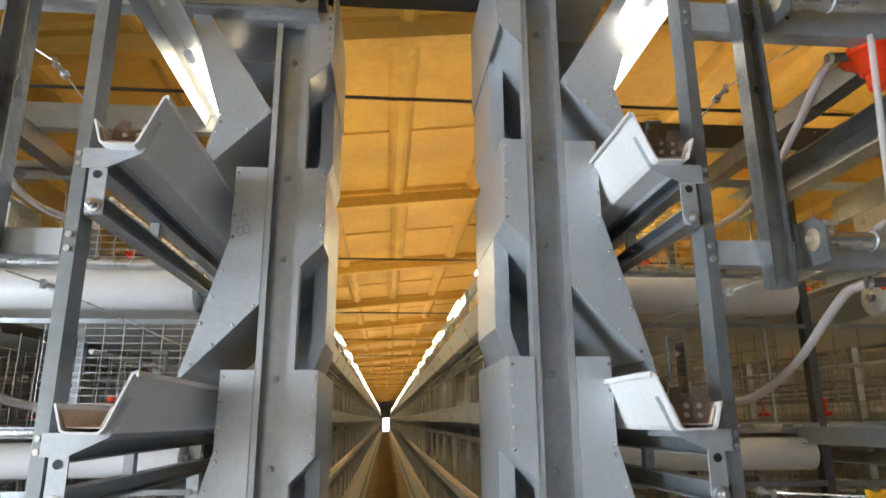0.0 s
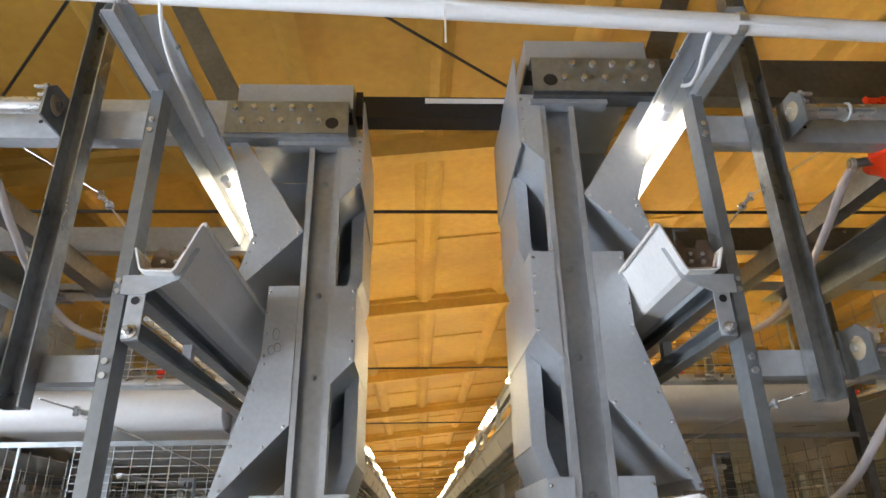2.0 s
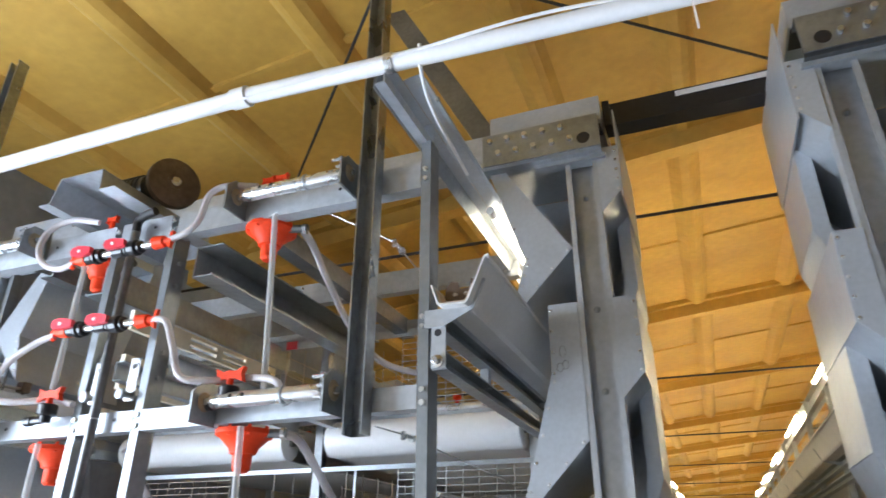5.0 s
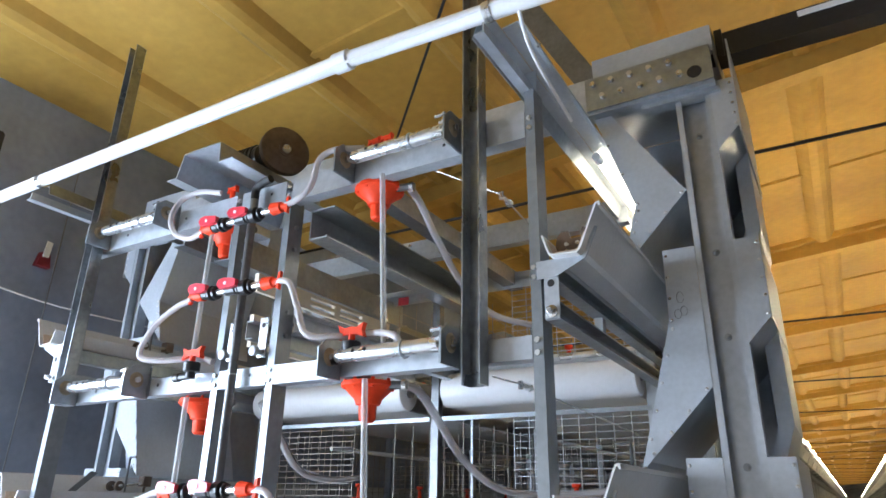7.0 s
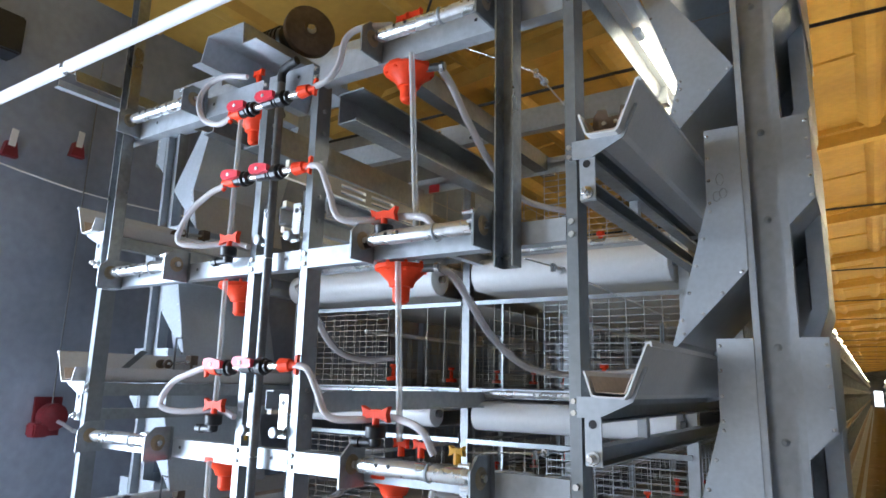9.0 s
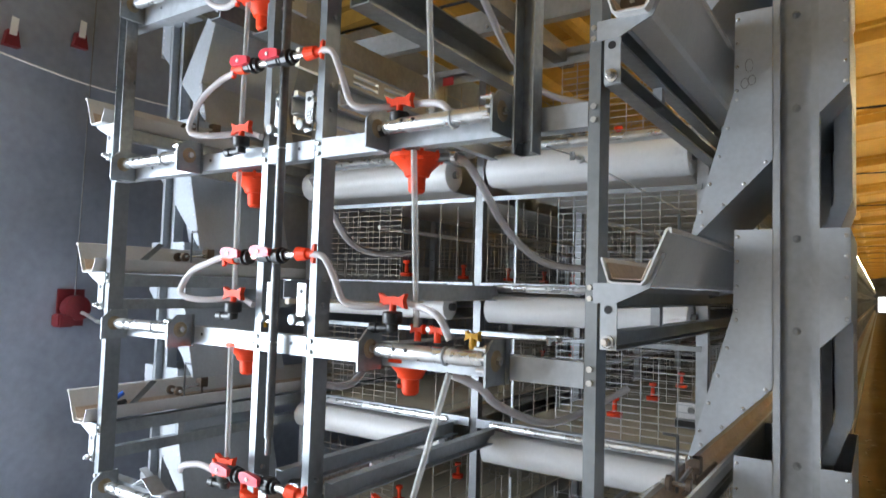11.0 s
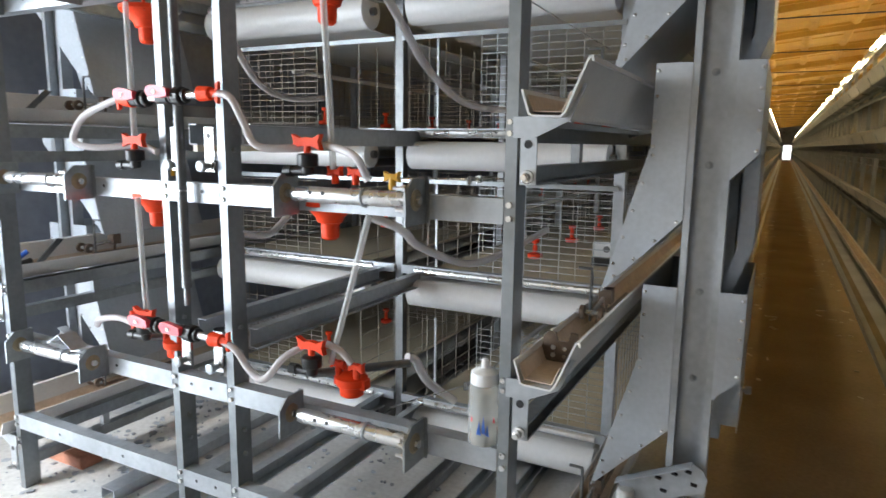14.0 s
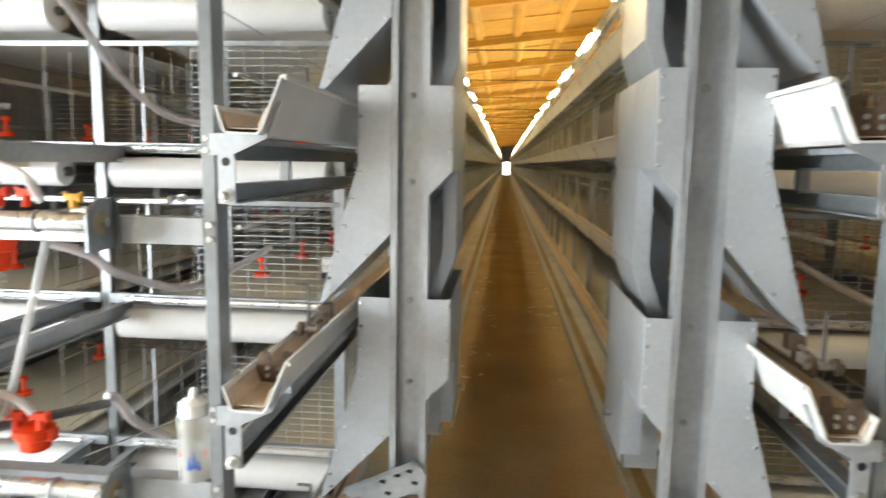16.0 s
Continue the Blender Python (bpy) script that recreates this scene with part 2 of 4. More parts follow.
# long walls with thickness; the left one has a side door opening near the camera
g = G()
g.box(XL - 0.2, XL, NEAR, -0.85, 0, roof(XL))
g.box(XL - 0.2, XL, -0.85, 1.15, 2.4, roof(XL))
g.box(XL - 0.2, XL, 1.15, FAR, 0, roof(XL))
solid("wall_left", g, WALLD, "dark grey rendered side wall, patchy and dull", "wall", kind="structure")
solid("wall_right", G().box(XR, XR + 0.2, NEAR, FAR, 0, roof(XR)), WALLD, "dark grey rendered side wall", "wall", kind="structure")
# end walls; the far one has an open doorway at the end of the aisle
g = G()
g.box(XL, -0.40, FAR, FAR + 0.2, 0, 3.6)
g.box(0.44, XR, FAR, FAR + 0.2, 0, 3.6)
g.box(-0.40, 0.44, FAR, FAR + 0.2, 1.75, 3.6)
g.prism([(XL, 3.6), (XR, 3.6), (XR, roof(XR)), (4.2, roof(4.2)), (XL, roof(XL))], "y", FAR, FAR + 0.2)
solid("wall_far", g, WALLD, "dark far end wall with an open doorway", "wall", kind="structure")
g = G()
g.box(XL, -3.8, NEAR - 0.2, NEAR, 0, 3.0)
g.box(-0.9, XR, NEAR - 0.2, NEAR, 0, 3.0)
g.prism([(XL, 3.0), (XR, 3.0), (XR, roof(XR)), (4.2, roof(4.2)), (XL, roof(XL))], "y", NEAR - 0.2, NEAR)
solid("wall_near", g, WALLD, "dark grey rendered end wall with a wide open gateway", "wall", kind="structure")
solid("backdrop", G().box(-4, 4, FAR + 6, FAR + 6.1, -0.1, 5), DAY, "bright overcast daylight beyond the far doorway", "backdrop", kind="structure")

# ceiling: foam-sprayed sloping boards with rafters and purlins under the same foam
g = G()
for xa, xb in ((XL - 0.2, 4.2), (4.2, XR + 0.2)):
    g.prism([(xa, roof(xa)), (xb, roof(xb)), (xb, roof(xb) + 0.15), (xa, roof(xa) + 0.15)], "y", NEAR - 0.2, FAR + 0.2)
RAFTER = 3.41
rafters = [7.72 + RAFTER * k for k in range(-3, 25)]
for y in rafters:
    for xa, xb in ((XL, 4.2), (4.2, XR)):
        g.prism([(xa, roof(xa)), (xb, roof(xb)), (xb, roof(xb) - 0.17), (xa, roof(xa) - 0.17)], "y", y - 0.06, y + 0.06)
        g.prism([(xa, roof(xa)), (xb, roof(xb)), (xb, roof(xb) - 0.05), (xa, roof(xa) - 0.05)], "y", y - 0.13, y + 0.13)
rng = random.Random(4)
for k in range(-8, 12):
    x = 0.04 + 0.84 * k
    if XL + 0.2 < x < XR - 0.2:
        for a, b in zip(rafters[:-1], rafters[1:]):
            j = rng.uniform(-0.05, 0.05)
            g.prism([(x + j - 0.11, roof(x + j - 0.11)), (x + j + 0.11, roof(x + j + 0.11)), (x + j + 0.07, roof(x + j) - 0.045), (x + j + 0.03, roof(x + j) - 0.07), (x + j - 0.03, roof(x + j) - 0.07), (x + j - 0.07, roof(x + j) - 0.045)], "y", a + 0.075, b - 0.075)
for a, b in zip(rafters[:-1], rafters[1:]):
    for xa, xb in ((XL, 4.2), (4.2, XR)):
        y = (a + b) / 2 + rng.uniform(-0.15, 0.15)
        g.prism([(xa, roof(xa)), (xb, roof(xb)), (xb, roof(xb) - 0.02), (xa, roof(xa) - 0.02)], "y", y - 0.02, y + 0.02)
solid("ceiling", g, FOAM, "sloping ceiling sprayed with orange insulation foam over rafters", "ceiling", kind="structure")

# thin tie rods across the house under the roof
for k, y in enumerate(3.46 + RAFTER * i for i in range(0, 25)):
    solid("tie_rod", G().rod((XL, y, 3.05), (XR, y, 3.05), 0.009, 6), BLACKSTEEL, "thin black steel tie rod under the roof", "tie rod", "roof tie rods")
for a, b in (((-1.5, 1.77, 3.71), (0.8, 3.62, 3.71)), ((-0.75, 1.78, 3.71), (-2.55, 3.64, 3.70))):
    solid("brace_wire", G().rod(a, b, 0.008, 6), BLACKSTEEL, "slack dark roof brace wire", "wire", "roof brace wires")

# aisle rails on the floor
for x in (-0.50, 0.43):
    solid("floor_rail", G().strip([(x - 0.02, 0.005), (x - 0.02, 0.045), (x + 0.02, 0.045), (x + 0.02, 0.005)], "y", 2.3, FAR - 1, 0.004), GALV, "narrow galvanised guide rail on the aisle floor", "rail", "aisle floor rails")


# ---- cage rows ----
TIERS = (0.23, 0.85, 1.465, 2.085)          # height of each trough's bottom
BEAMS = (0.29, 0.625, 1.245, 1.865, 2.505)  # beams of the end frame
YF, YC, YE = 1.9, 3.0, 88.0                 # end frame, first cage, last cage


class Row:
    """A cage row: u runs from its aisle face inwards."""

    def __init__(self, xp, s):
        self.xp, self.s = xp, s

    def x(self, u):
        return self.xp + self.s * u

    def g(self):
        return G(lambda p: (self.xp + self.s * p[0], p[1], p[2]))


LEFT, RIGHT, THIRD = Row(-0.795, -1), Row(0.66, 1), Row(4.1, 1)
WIDE = 2.075


def channel(g, u, y, z0, z1, w=0.05, d=0.045, th=0.004, face=-1):
    """An upright C channel whose web looks along face in y."""
    h = w / 2
    ya, yb = (y, y + d) if face < 0 else (y + d, y)
    g.strip([(u - h, yb), (u - h, ya), (u + h, ya), (u + h, yb)], "z", z0, z1, th if face < 0 else -th)


def bolt(g, u, y, z, r=0.008, d=(0, -1, 0), long=0.008):
    g.rod((u, y, z), (u + d[0] * long, y + d[1] * long, z + d[2] * long), r, 6)


def end_frame(row):
    t = thing("end_frame", "galvanised end frame of bolted posts and beams", "steel frame", "cage row end frames")
    for u in (0.0, 0.905, 1.15, WIDE):
        g = row.g()
        channel(g, u + 0.0035, YF, 0.0, 2.62 if u in (0.0, WIDE) else 2.50, 0.029, 0.064)
        for z in np.arange(0.1, 2.5, 0.105):
            g.rod((u - 0.011, YF + 0.030, z), (u - 0.0115, YF + 0.030, z), 0.006, 6)
        part("post", g, POST, t)
    for u in (0.905, 1.15):
        for z in BEAMS:
            for dz in (0.13, 0.21):
                g = row.g()
                bolt(g, u - 0.011, YF + 0.032, z + dz if z < 2.4 else z - dz, 0.0075, (-1, 0, 0), 0.009)
                part("bolt", g, RAIL, t)
    for z in BEAMS:
        for a, b in ((0.0185, 0.8935), (0.9235, 1.1385), (1.1685, WIDE - 0.0115)):
            g = row.g()
            h = 0.03 if z < 2.5 else 0.042
            g.strip([(YF + 0.045, z + h), (YF - 0.002, z + h), (YF - 0.002, z - h), (YF + 0.045, z - h)], "x", a, b, 0.004)
            part("beam", g, GALV, t)
            for k in range(2):
                g = row.g()
                g.rod((a + (b - a) * (0.3 + 0.4 * k), YF - 0.0062, z + 0.005), (a + (b - a) * (0.3 + 0.4 * k), YF - 0.0067, z + 0.005), 0.006, 6)
                part("hole", g, BLACKSTEEL, t)
        for u in (0.0, 0.905, 1.15, WIDE):
            for dz in (-0.016, 0.016):
                g = row.g()
                bolt(g, u + 0.0035, YF, z + dz, 0.008)
                part("bolt", g, ZINC, t)
    # hanging drive posts
    for u, z0, z1 in ((0.165 if row is LEFT else 0.145, 1.775, 3.75), (1.975, 1.83, 3.5)):
        g = row.g()
        channel(g, u, YF - 0.055, z0, z1, 0.054, 0.0485, 0.004, 1)
        part("hanging_post", g, HANG, t, "dull grey hanging channel post")
    # beams that run back from the frame to the cages
    for z in (0.18, 0.80, 1.42, 2.04):
        for u in (0.87, 1.09):
            g = row.g()
            g.strip([(u - 0.030, z + 0.028), (u, z + 0.028), (u, z - 0.028), (u - 0.030, z - 0.028)], "y", YF + 0.05, YC + 0.02, 0.004)
            part("long_beam", g, GALV, t)
    for u, d in ((0.845, -0.105), (1.23, 0.105)):
        g = row.g()
        g.strip([(u + d, 2.435), (u, 2.435), (u, 2.325), (u + d * 0.75, 2.325), (u + d * 0.75, 2.335)], "y", YF + 0.05, YC + 0.1, 0.005 if d > 0 else -0.005)
        part("long_beam", g, RAIL, t, "dull grey top channel beam")
    for u in (0.56, 1.5):
        g = row.g()
        g.strip([(u + 0.06, 2.50), (u, 2.50), (u, 2.43), (u + 0.06, 2.43)], "y", YF + 0.05, YC + 0.1, 0.005)
        part("long_beam", g, DARK, t, "dull grey top channel beam")
    for u in (0.25, 0.42, 0.60, 1.45, 1.66):
        g = row.g()
        if u < 1:
            g.strip([(u, 0.045), (u, 0.004), (u + 0.05, 0.004), (u + 0.05, 0.045)], "y", YF + 0.1, YC + 0.6, 0.004)
        else:
            g.strip([(u, 0.003), (u, 0.045), (u + 0.07, 0.045), (u + 0.07, 0.003)], "y", YF + 0.1, YC + 0.6, 0.004)
        part("floor_channel", g, RAIL if u < 1 else GALV, t)
    # link plates with a knob bolt under each trough
    for far in (0, 1):
        for z in TIERS:
            m = (lambda u: u) if not far else (lambda u: WIDE - u)
            g = row.g()
            g.box(min(m(-0.060), m(-0.021)), max(m(-0.060), m(-0.021)), YF - 0.006, YF - 0.001, z - 0.155, z - 0.012)
            g.prism([(m(-0.004), z - 0.050), (m(-0.055), z - 0.050), (m(-0.135), z - 0.012), (m(-0.170), z + 0.065), (m(-0.163), z + 0.067), (m(-0.125), z - 0.003), (m(-0.004), z - 0.003)], "y", YF - 0.011, YF - 0.006)
            part("trough_bracket", g, GALV, t)
            for dz in (-0.014, -0.040):
                g = row.g()
                bolt(g, m(0.006), YF - 0.0005, z + dz, 0.007)
                part("bolt", g, ZINC, t)
            g = row.g()
            g.lathe((m(-0.04), YF - 0.004, z - 0.138), (0, -1, 0), [(0, 0.016), (0.008, 0.016), (0.009, 0.010), (0.022, 0.010), (0.023, 0.007), (0.03, 0.007)], 10)
            part("knob_bolt", g, ZINC, t, "bright zinc bolt")
            g = row.g()
            g.rod((m(-0.04), YF - 0.007, z - 0.064), (m(-0.04), YF - 0.0075, z - 0.064), 0.010, 10)
            part("hole", g, BLACKSTEEL, t)
    return t


def trough(row, z, y0, far=False):
    m = (lambda u: u) if not far else (lambda u: WIDE - u)
    t = thing("feed_trough", "long grey plastic feed trough along the cages, dusty inside", "feed trough", "feed troughs")
    g = row.g()
    line = [(-0.036, z + 0.055), (-0.038, z + 0.047), (-0.052, z + 0.004), (-0.060, z - 0.0), (-0.122, z - 0.002), (-0.130, z + 0.006), (-0.176, z + 0.116), (-0.188, z + 0.120), (-0.190, z + 0.108)]
    g.strip([(m(a), b) for a, b in line], "y", y0, YE, 0.0045 if not far else -0.0045)
    part("channel", g, PVCGREY, t)
    g = row.g()
    g.strip([(m(-0.044), z + 0.044), (m(-0.057), z + 0.009), (m(-0.121), z + 0.007), (m(-0.140), z + 0.05)], "y", y0 + 0.012, YE, 0.002 if not far else -0.002)
    part("feed_dust", g, DUSTY, t, "tan layer of feed dust")
    return t


def trough_stop(row, z, y, tilt=0.0):
    t = thing("trough_stop", "brown plated stop with four bolts in a feed trough", "bracket", "trough stops")
    g = row.g()
    g.prism([(-0.054, z + 0.012), (-0.120, z + 0.012), (-0.138, z + 0.05), (-0.136, z + 0.086), (-0.118, z + 0.088), (-0.112, z + 0.064), (-0.086, z + 0.062), (-0.080, z + 0.084), (-0.060, z + 0.086), (-0.048, z + 0.070), (-0.044, z + 0.045)], "y", y, y + 0.006)
    g.box(-0.125, -0.055, y, y + 0.055, z + 0.0085, z + 0.0125)
    part("plate", g, BROWN, t)
    for u in (-0.075, -0.105):
        for dz in (0.026, 0.046):
            g = row.g()
            bolt(g, u, y, z + dz, 0.006, (0, -1, 0), 0.006)
            part("bolt", g, ZINC, t)
    return t


def side_rails(row, z, far=False):
    m = (lambda u: u) if not far else (lambda u: WIDE - u)
    t = thing("side_rail", "pair of galvanised rails under the feed trough", "rail", "cage side rails")
    for a, b in ((z - 0.035, 0.022), (z - 0.135, 0.018)):
        g = row.g()
        s = 1 if not far else -1
        g.strip([(m(-0.060), a + b), (m(-0.024), a + b), (m(-0.024), a - b), (m(-0.060), a - b)], "y", YF + 0.002, YE, 0.004 * s)
        part("rail", g, RAIL, t)
    g = row.g()
    g.strip([(m(-0.03), z - 0.009), (m(-0.064), z - 0.009), (m(-0.064), z - 0.024)], "y", YF + 0.004, YC + 0.02, 0.003 * (1 if not far else -1))
    part("trough_ledge", g, GALV, t)
    g = row.g()
    g.box(min(m(-0.05), m(-0.025)), max(m(-0.05), m(-0.025)), 2.28, 2.31, z - 0.12, z - 0.055)
    part("spacer", g, GALV, t)
    return t


def belt_roller(row, u0, u1, z, r):
    t = thing("manure_belt_roller", "white plastic manure belt wrapped round its end roller", "belt roller", "manure belt rollers")
    g = row.g()
    g.lathe((u0, YC, z), (1, 0, 0), [(0, r - 0.006), (0.004, r), (u1 - u0 - 0.004, r), (u1 - u0, r - 0.006)], 28)
    part("roller", g, BELT, t, smooth=True)
    g = row.g()
    g.box(u0 + 0.015, u1 - 0.015, YC, YE, z + r - 0.004, z + r)
    g.box(u0 + 0.015, u1 - 0.015, YC, YE, z - r, z - r + 0.003)
    part("belt", g, BELT, t)
    for a, b in ((u0 - 0.02, u0), (u1, u1 + 0.02)):
        g = row.g()
        g.rod((a, YC, z), (b, YC, z), 0.018, 10)
        part("axle_end", g, DARK, t)
    g = row.g()
    g.rod((u0 + 0.01, YC + 0.02, z + r + 0.035), (u1 - 0.01, YC + 0.02, z + r + 0.035), 0.016, 10)
    part("press_rod", g, ZINC, t)
    return t


def cages(row, detail=11.0):
    """Posts, strips and wire of the cages behind the end frame."""
    t = thing("cage_row", "long galvanised wire cage row, four tiers high, empty", "cage row", "cage rows")
    for u in (0.0, 0.985, WIDE):
        for y in np.arange(YC + 0.03, detail, 1.2):
            g = row.g()
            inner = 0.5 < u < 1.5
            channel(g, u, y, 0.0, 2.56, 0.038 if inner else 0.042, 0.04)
            # inner posts get a dark colour in place of the shade between cages
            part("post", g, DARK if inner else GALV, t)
    g = row.g()
    for y in np.arange(detail + 0.4, YE, 1.2):
        for u in (0.0, 1.03, WIDE):
            g.box(u - 0.02, u + 0.02, y, y + 0.04, 0.0, 2.56)
    tagged(part("far_post_run", g, GALV, t), kind="stuff")
    rng = random.Random(7)
    for z in TIERS:
        lo, hi = z - 0.02, z + 0.385
        for a, b in ((0.0, 0.965), (1.005, WIDE)):
            if a == 0.0:
                g = row.g()
                g.box(0.797, 0.805, YC + 0.045, YC + 0.053, lo, hi)
                part("mesh_edge", g, GALV, t)
            for zz in (lo, hi) if z > 0.5 else (lo,):
                g = row.g()
                hh = 0.018 if zz == lo or z > 2 else 0.008
                g.strip([(YC + 0.05, zz + hh), (YC + 0.02, zz + hh), (YC + 0.02, zz - hh)], "x", a, b, -0.003)
                for k in range(7):
                    g.rod((a + 0.06 + k * (b - a - 0.12) / 6, YC + 0.016, zz), (a + 0.06 + k * (b - a - 0.12) / 6, YC + 0.015, zz), 0.006, 6)
                part("front_strip", g, GALV if zz == lo or z > 2 else RAIL, t)
        # end mesh and partitions across the row
        for y in np.arange(YC + 0.05, detail, 1.2):
            w = 0.0012
            for a, b in ((0.02, 0.60), (1.45, WIDE - 0.02)) if y < YC + 0.1 else ((0.02, 0.86), (1.22, WIDE - 0.02)):
                g = row.g()
                for u in np.arange(a, b, 0.072):
                    j = rng.uniform(-0.004, 0.004)
                    g.box(u - w + j, u + w + j, y - w, y + w, lo, hi)
                for zz in np.arange(lo + 0.02, hi, 0.028):
                    g.box(a, b, y - w + 0.003, y + w + 0.003, zz - w, zz + w)
                # mesh deeper in the row is coloured as shaded
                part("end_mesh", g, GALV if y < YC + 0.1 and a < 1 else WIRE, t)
        # side mesh towards the aisle and the middle
        for u in (0.015, 0.85, 1.22, WIDE - 0.015):
            g = row.g()
            w = 0.0013
            for y in np.arange(YC + 0.06, detail, 0.062 if u in (0.015, WIDE - 0.015) else 0.155):
                g.box(u - w, u + w, y - w, y + w, lo, hi)
            for zz in np.arange(lo + 0.03, hi, 0.075):
                g.box(u + w, u + 3 * w, YC + 0.05, YE, zz - w, zz + w)
            if u in (0.015, WIDE - 0.015):
                for y in np.arange(detail, 40, 0.16):
                    g.box(u - w, u + w, y - 2 * w, y + 2 * w, lo, hi)
            # only the aisle side keeps bright wire; the rest has shade painted in
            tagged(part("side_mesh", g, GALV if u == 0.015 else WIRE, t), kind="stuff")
        # cage floor of white plastic slats and the nipple line with cups
        for a, b in ((0.02, 0.86), (1.22, WIDE - 0.02)):
            g = row.g()
            g.box(a, b, YC + 0.06, YE, lo - 0.012, lo)
            part("cage_floor", g, CREAM, t)
            g = row.g()
            c = (a + b) / 2
            g.rod((c, YC + 0.1, lo + 0.30), (c, YE, lo + 0.30), 0.011, 8)
            part("water_line", g, PVCWHITE, t)
            for y in np.arange(YC + 0.35, detail, 0.6):
                g = row.g()
                g.lathe((c, y, lo + 0.05), (0, 0, 1), [(0, 0.034), (0.02, 0.036), (0.024, 0.012), (0.07, 0.010), (0.075, 0.02), (0.09, 0.02)], 10)
                part("drinker_cup", g, RED, t, "red plastic drinker cup", smooth=True)
    g = row.g()
    for u in (0.0, WIDE):
        g.strip([(u - 0.02, 2.56), (u + 0.02, 2.56), (u + 0.02, 2.52)], "y", YC + 0.03, YE, 0.003)
    part("top_rail", g, GALV, t)
    # trough arms
    for far in (0, 1):
        m = (lambda u: u) if not far else (lambda u: WIDE - u)
        for z in TIERS:
            g = row.g()
            for y in np.arange(YC + 0.04, 60, 1.2):
                g.prism([(m(0.0), z - 0.04), (m(-0.13), z - 0.01), (m(-0.172), z + 0.075), (m(-0.166), z + 0.078), (m(-0.122), z - 0.003), (m(0.0), z - 0.003)], "y", y, y + 0.006)
            tagged(part("trough_arm_run", g, GALV, t), kind="stuff")
    return t


for row in (LEFT, RIGHT, THIRD):
    cages(row, {LEFT: 9.5, RIGHT: 7.5, THIRD: 5.0}[row])
    for z in TIERS:
        for far in ((False, True) if row is not THIRD else (False,)):
            trough(row, z, 1.86, far)
            if row is not THIRD:
                side_rails(row, z, far)
        for u0, u1 in ((0.03, 0.90), (1.11 if row is LEFT else 1.27, 2.05)):
            belt_roller(row, u0, u1, z - 0.115, 0.075 if z > 2 else 0.06)
    end_frame(row)
for row in (LEFT, RIGHT):
    for z in TIERS[1:]:
        trough_stop(row, z, 1.885 if row is RIGHT else {TIERS[1]: 2.03, TIERS[2]: 2.3, TIERS[3]: 1.93}[z])


# ---- lights over the aisle ----
def light_rail(row, y0, far=False):
    m = (lambda u: u) if not far else (lambda u: WIDE - u)
    s = 1 if not far else -1
    t = thing("light_rail", "folded galvanised rail that carries the tube lights above the cages", "rail", "light rails")
    g = row.g()
    g.strip([(m(0.002), 2.702), (m(0.040), 2.702)], "y", y0, YE, 0.003 * s)
    part("rail", g, SHEET, t)
    # the side flange is darker than the rail it folds from
    g = row.g()
    g.strip([(m(0.041), 2.703), (m(0.058), 2.650)], "y", y0, YE, 0.003 * s)
    part("side_flange", g, RAIL, t, "darker side flange")
    if not far:
        g = row.g()
        g.strip([(m(0.0), 2.7055), (m(-0.045), 2.712), (m(-0.050), 2.709), (m(-0.068), 2.692)], "y", y0 + 0.06, YC, 0.003)
        part("end_hood", g, SHEET, t, "folded sheet hood at the rail end")
        g = row.g()
        bolt(g, m(-0.060), y0 + 0.16, 2.699, 0.008, (-0.6, 0, -0.8), 0.008)
        part("bolt", g, ZINC, t)
    for y in (4.3, 6.7, 9.1):
        g = row.g()
        g.box(min(m(-0.02), m(0.05)), max(m(-0.02), m(0.05)), y, y + 0.03, 2.7055, 2.709)
        part("strap", g, GALV, t)
    for y in (1.93, 4.24, 6.64, 9.04):
        g = row.g()
        g.box(min(m(-0.01), m(0.025)), max(m(-0.01), m(0.025)), y, y + 0.004, 2.54, 2.70)
        part("stand", g, GALV, t)
    return t


def tube_light(row, y, far=False, lit=TUBE):
    m = (lambda u: u) if not far else (lambda u: WIDE - u)
    t = thing("tube_light", "lit white fluorescent tube under its rail", "tube light", "aisle tube lights")
    g = row.g()
    g.rod((m(-0.015), y, 2.672), (m(-0.015), y + 1.2, 2.672), 0.0125, 8)
    part("tube", g, lit, t)
    for a, b in ((y - 0.05, y), (y + 1.2, y + 1.25)):
        g = row.g()
        g.rod((m(-0.015), a, 2.674), (m(-0.015), b, 2.674), 0.0155, 10)
        part("end_cap", g, PVCWHITE, t)
    return t


for row, y0 in ((LEFT, 2.52), (RIGHT, 2.09)):
    light_rail(row, 1.66)
    for k in range(34):
        tube_light(row, y0 + 2.5 * k, lit=TUBE if k else DIM_LEFT if row is LEFT else DIM_RIGHT)
light_rail(LEFT, 1.66, True)
light_rail(RIGHT, 1.66, True)
for k in range(12):
    tube_light(RIGHT, 2.09 + 2.5 * k, True)
    tube_light(THIRD, 2.09 + 2.5 * k)
light_rail(THIRD, 1.66)


# ---- feed carts that ride along the troughs ----
HOPPERS = (2.865, 2.245, 1.625, 1.005)


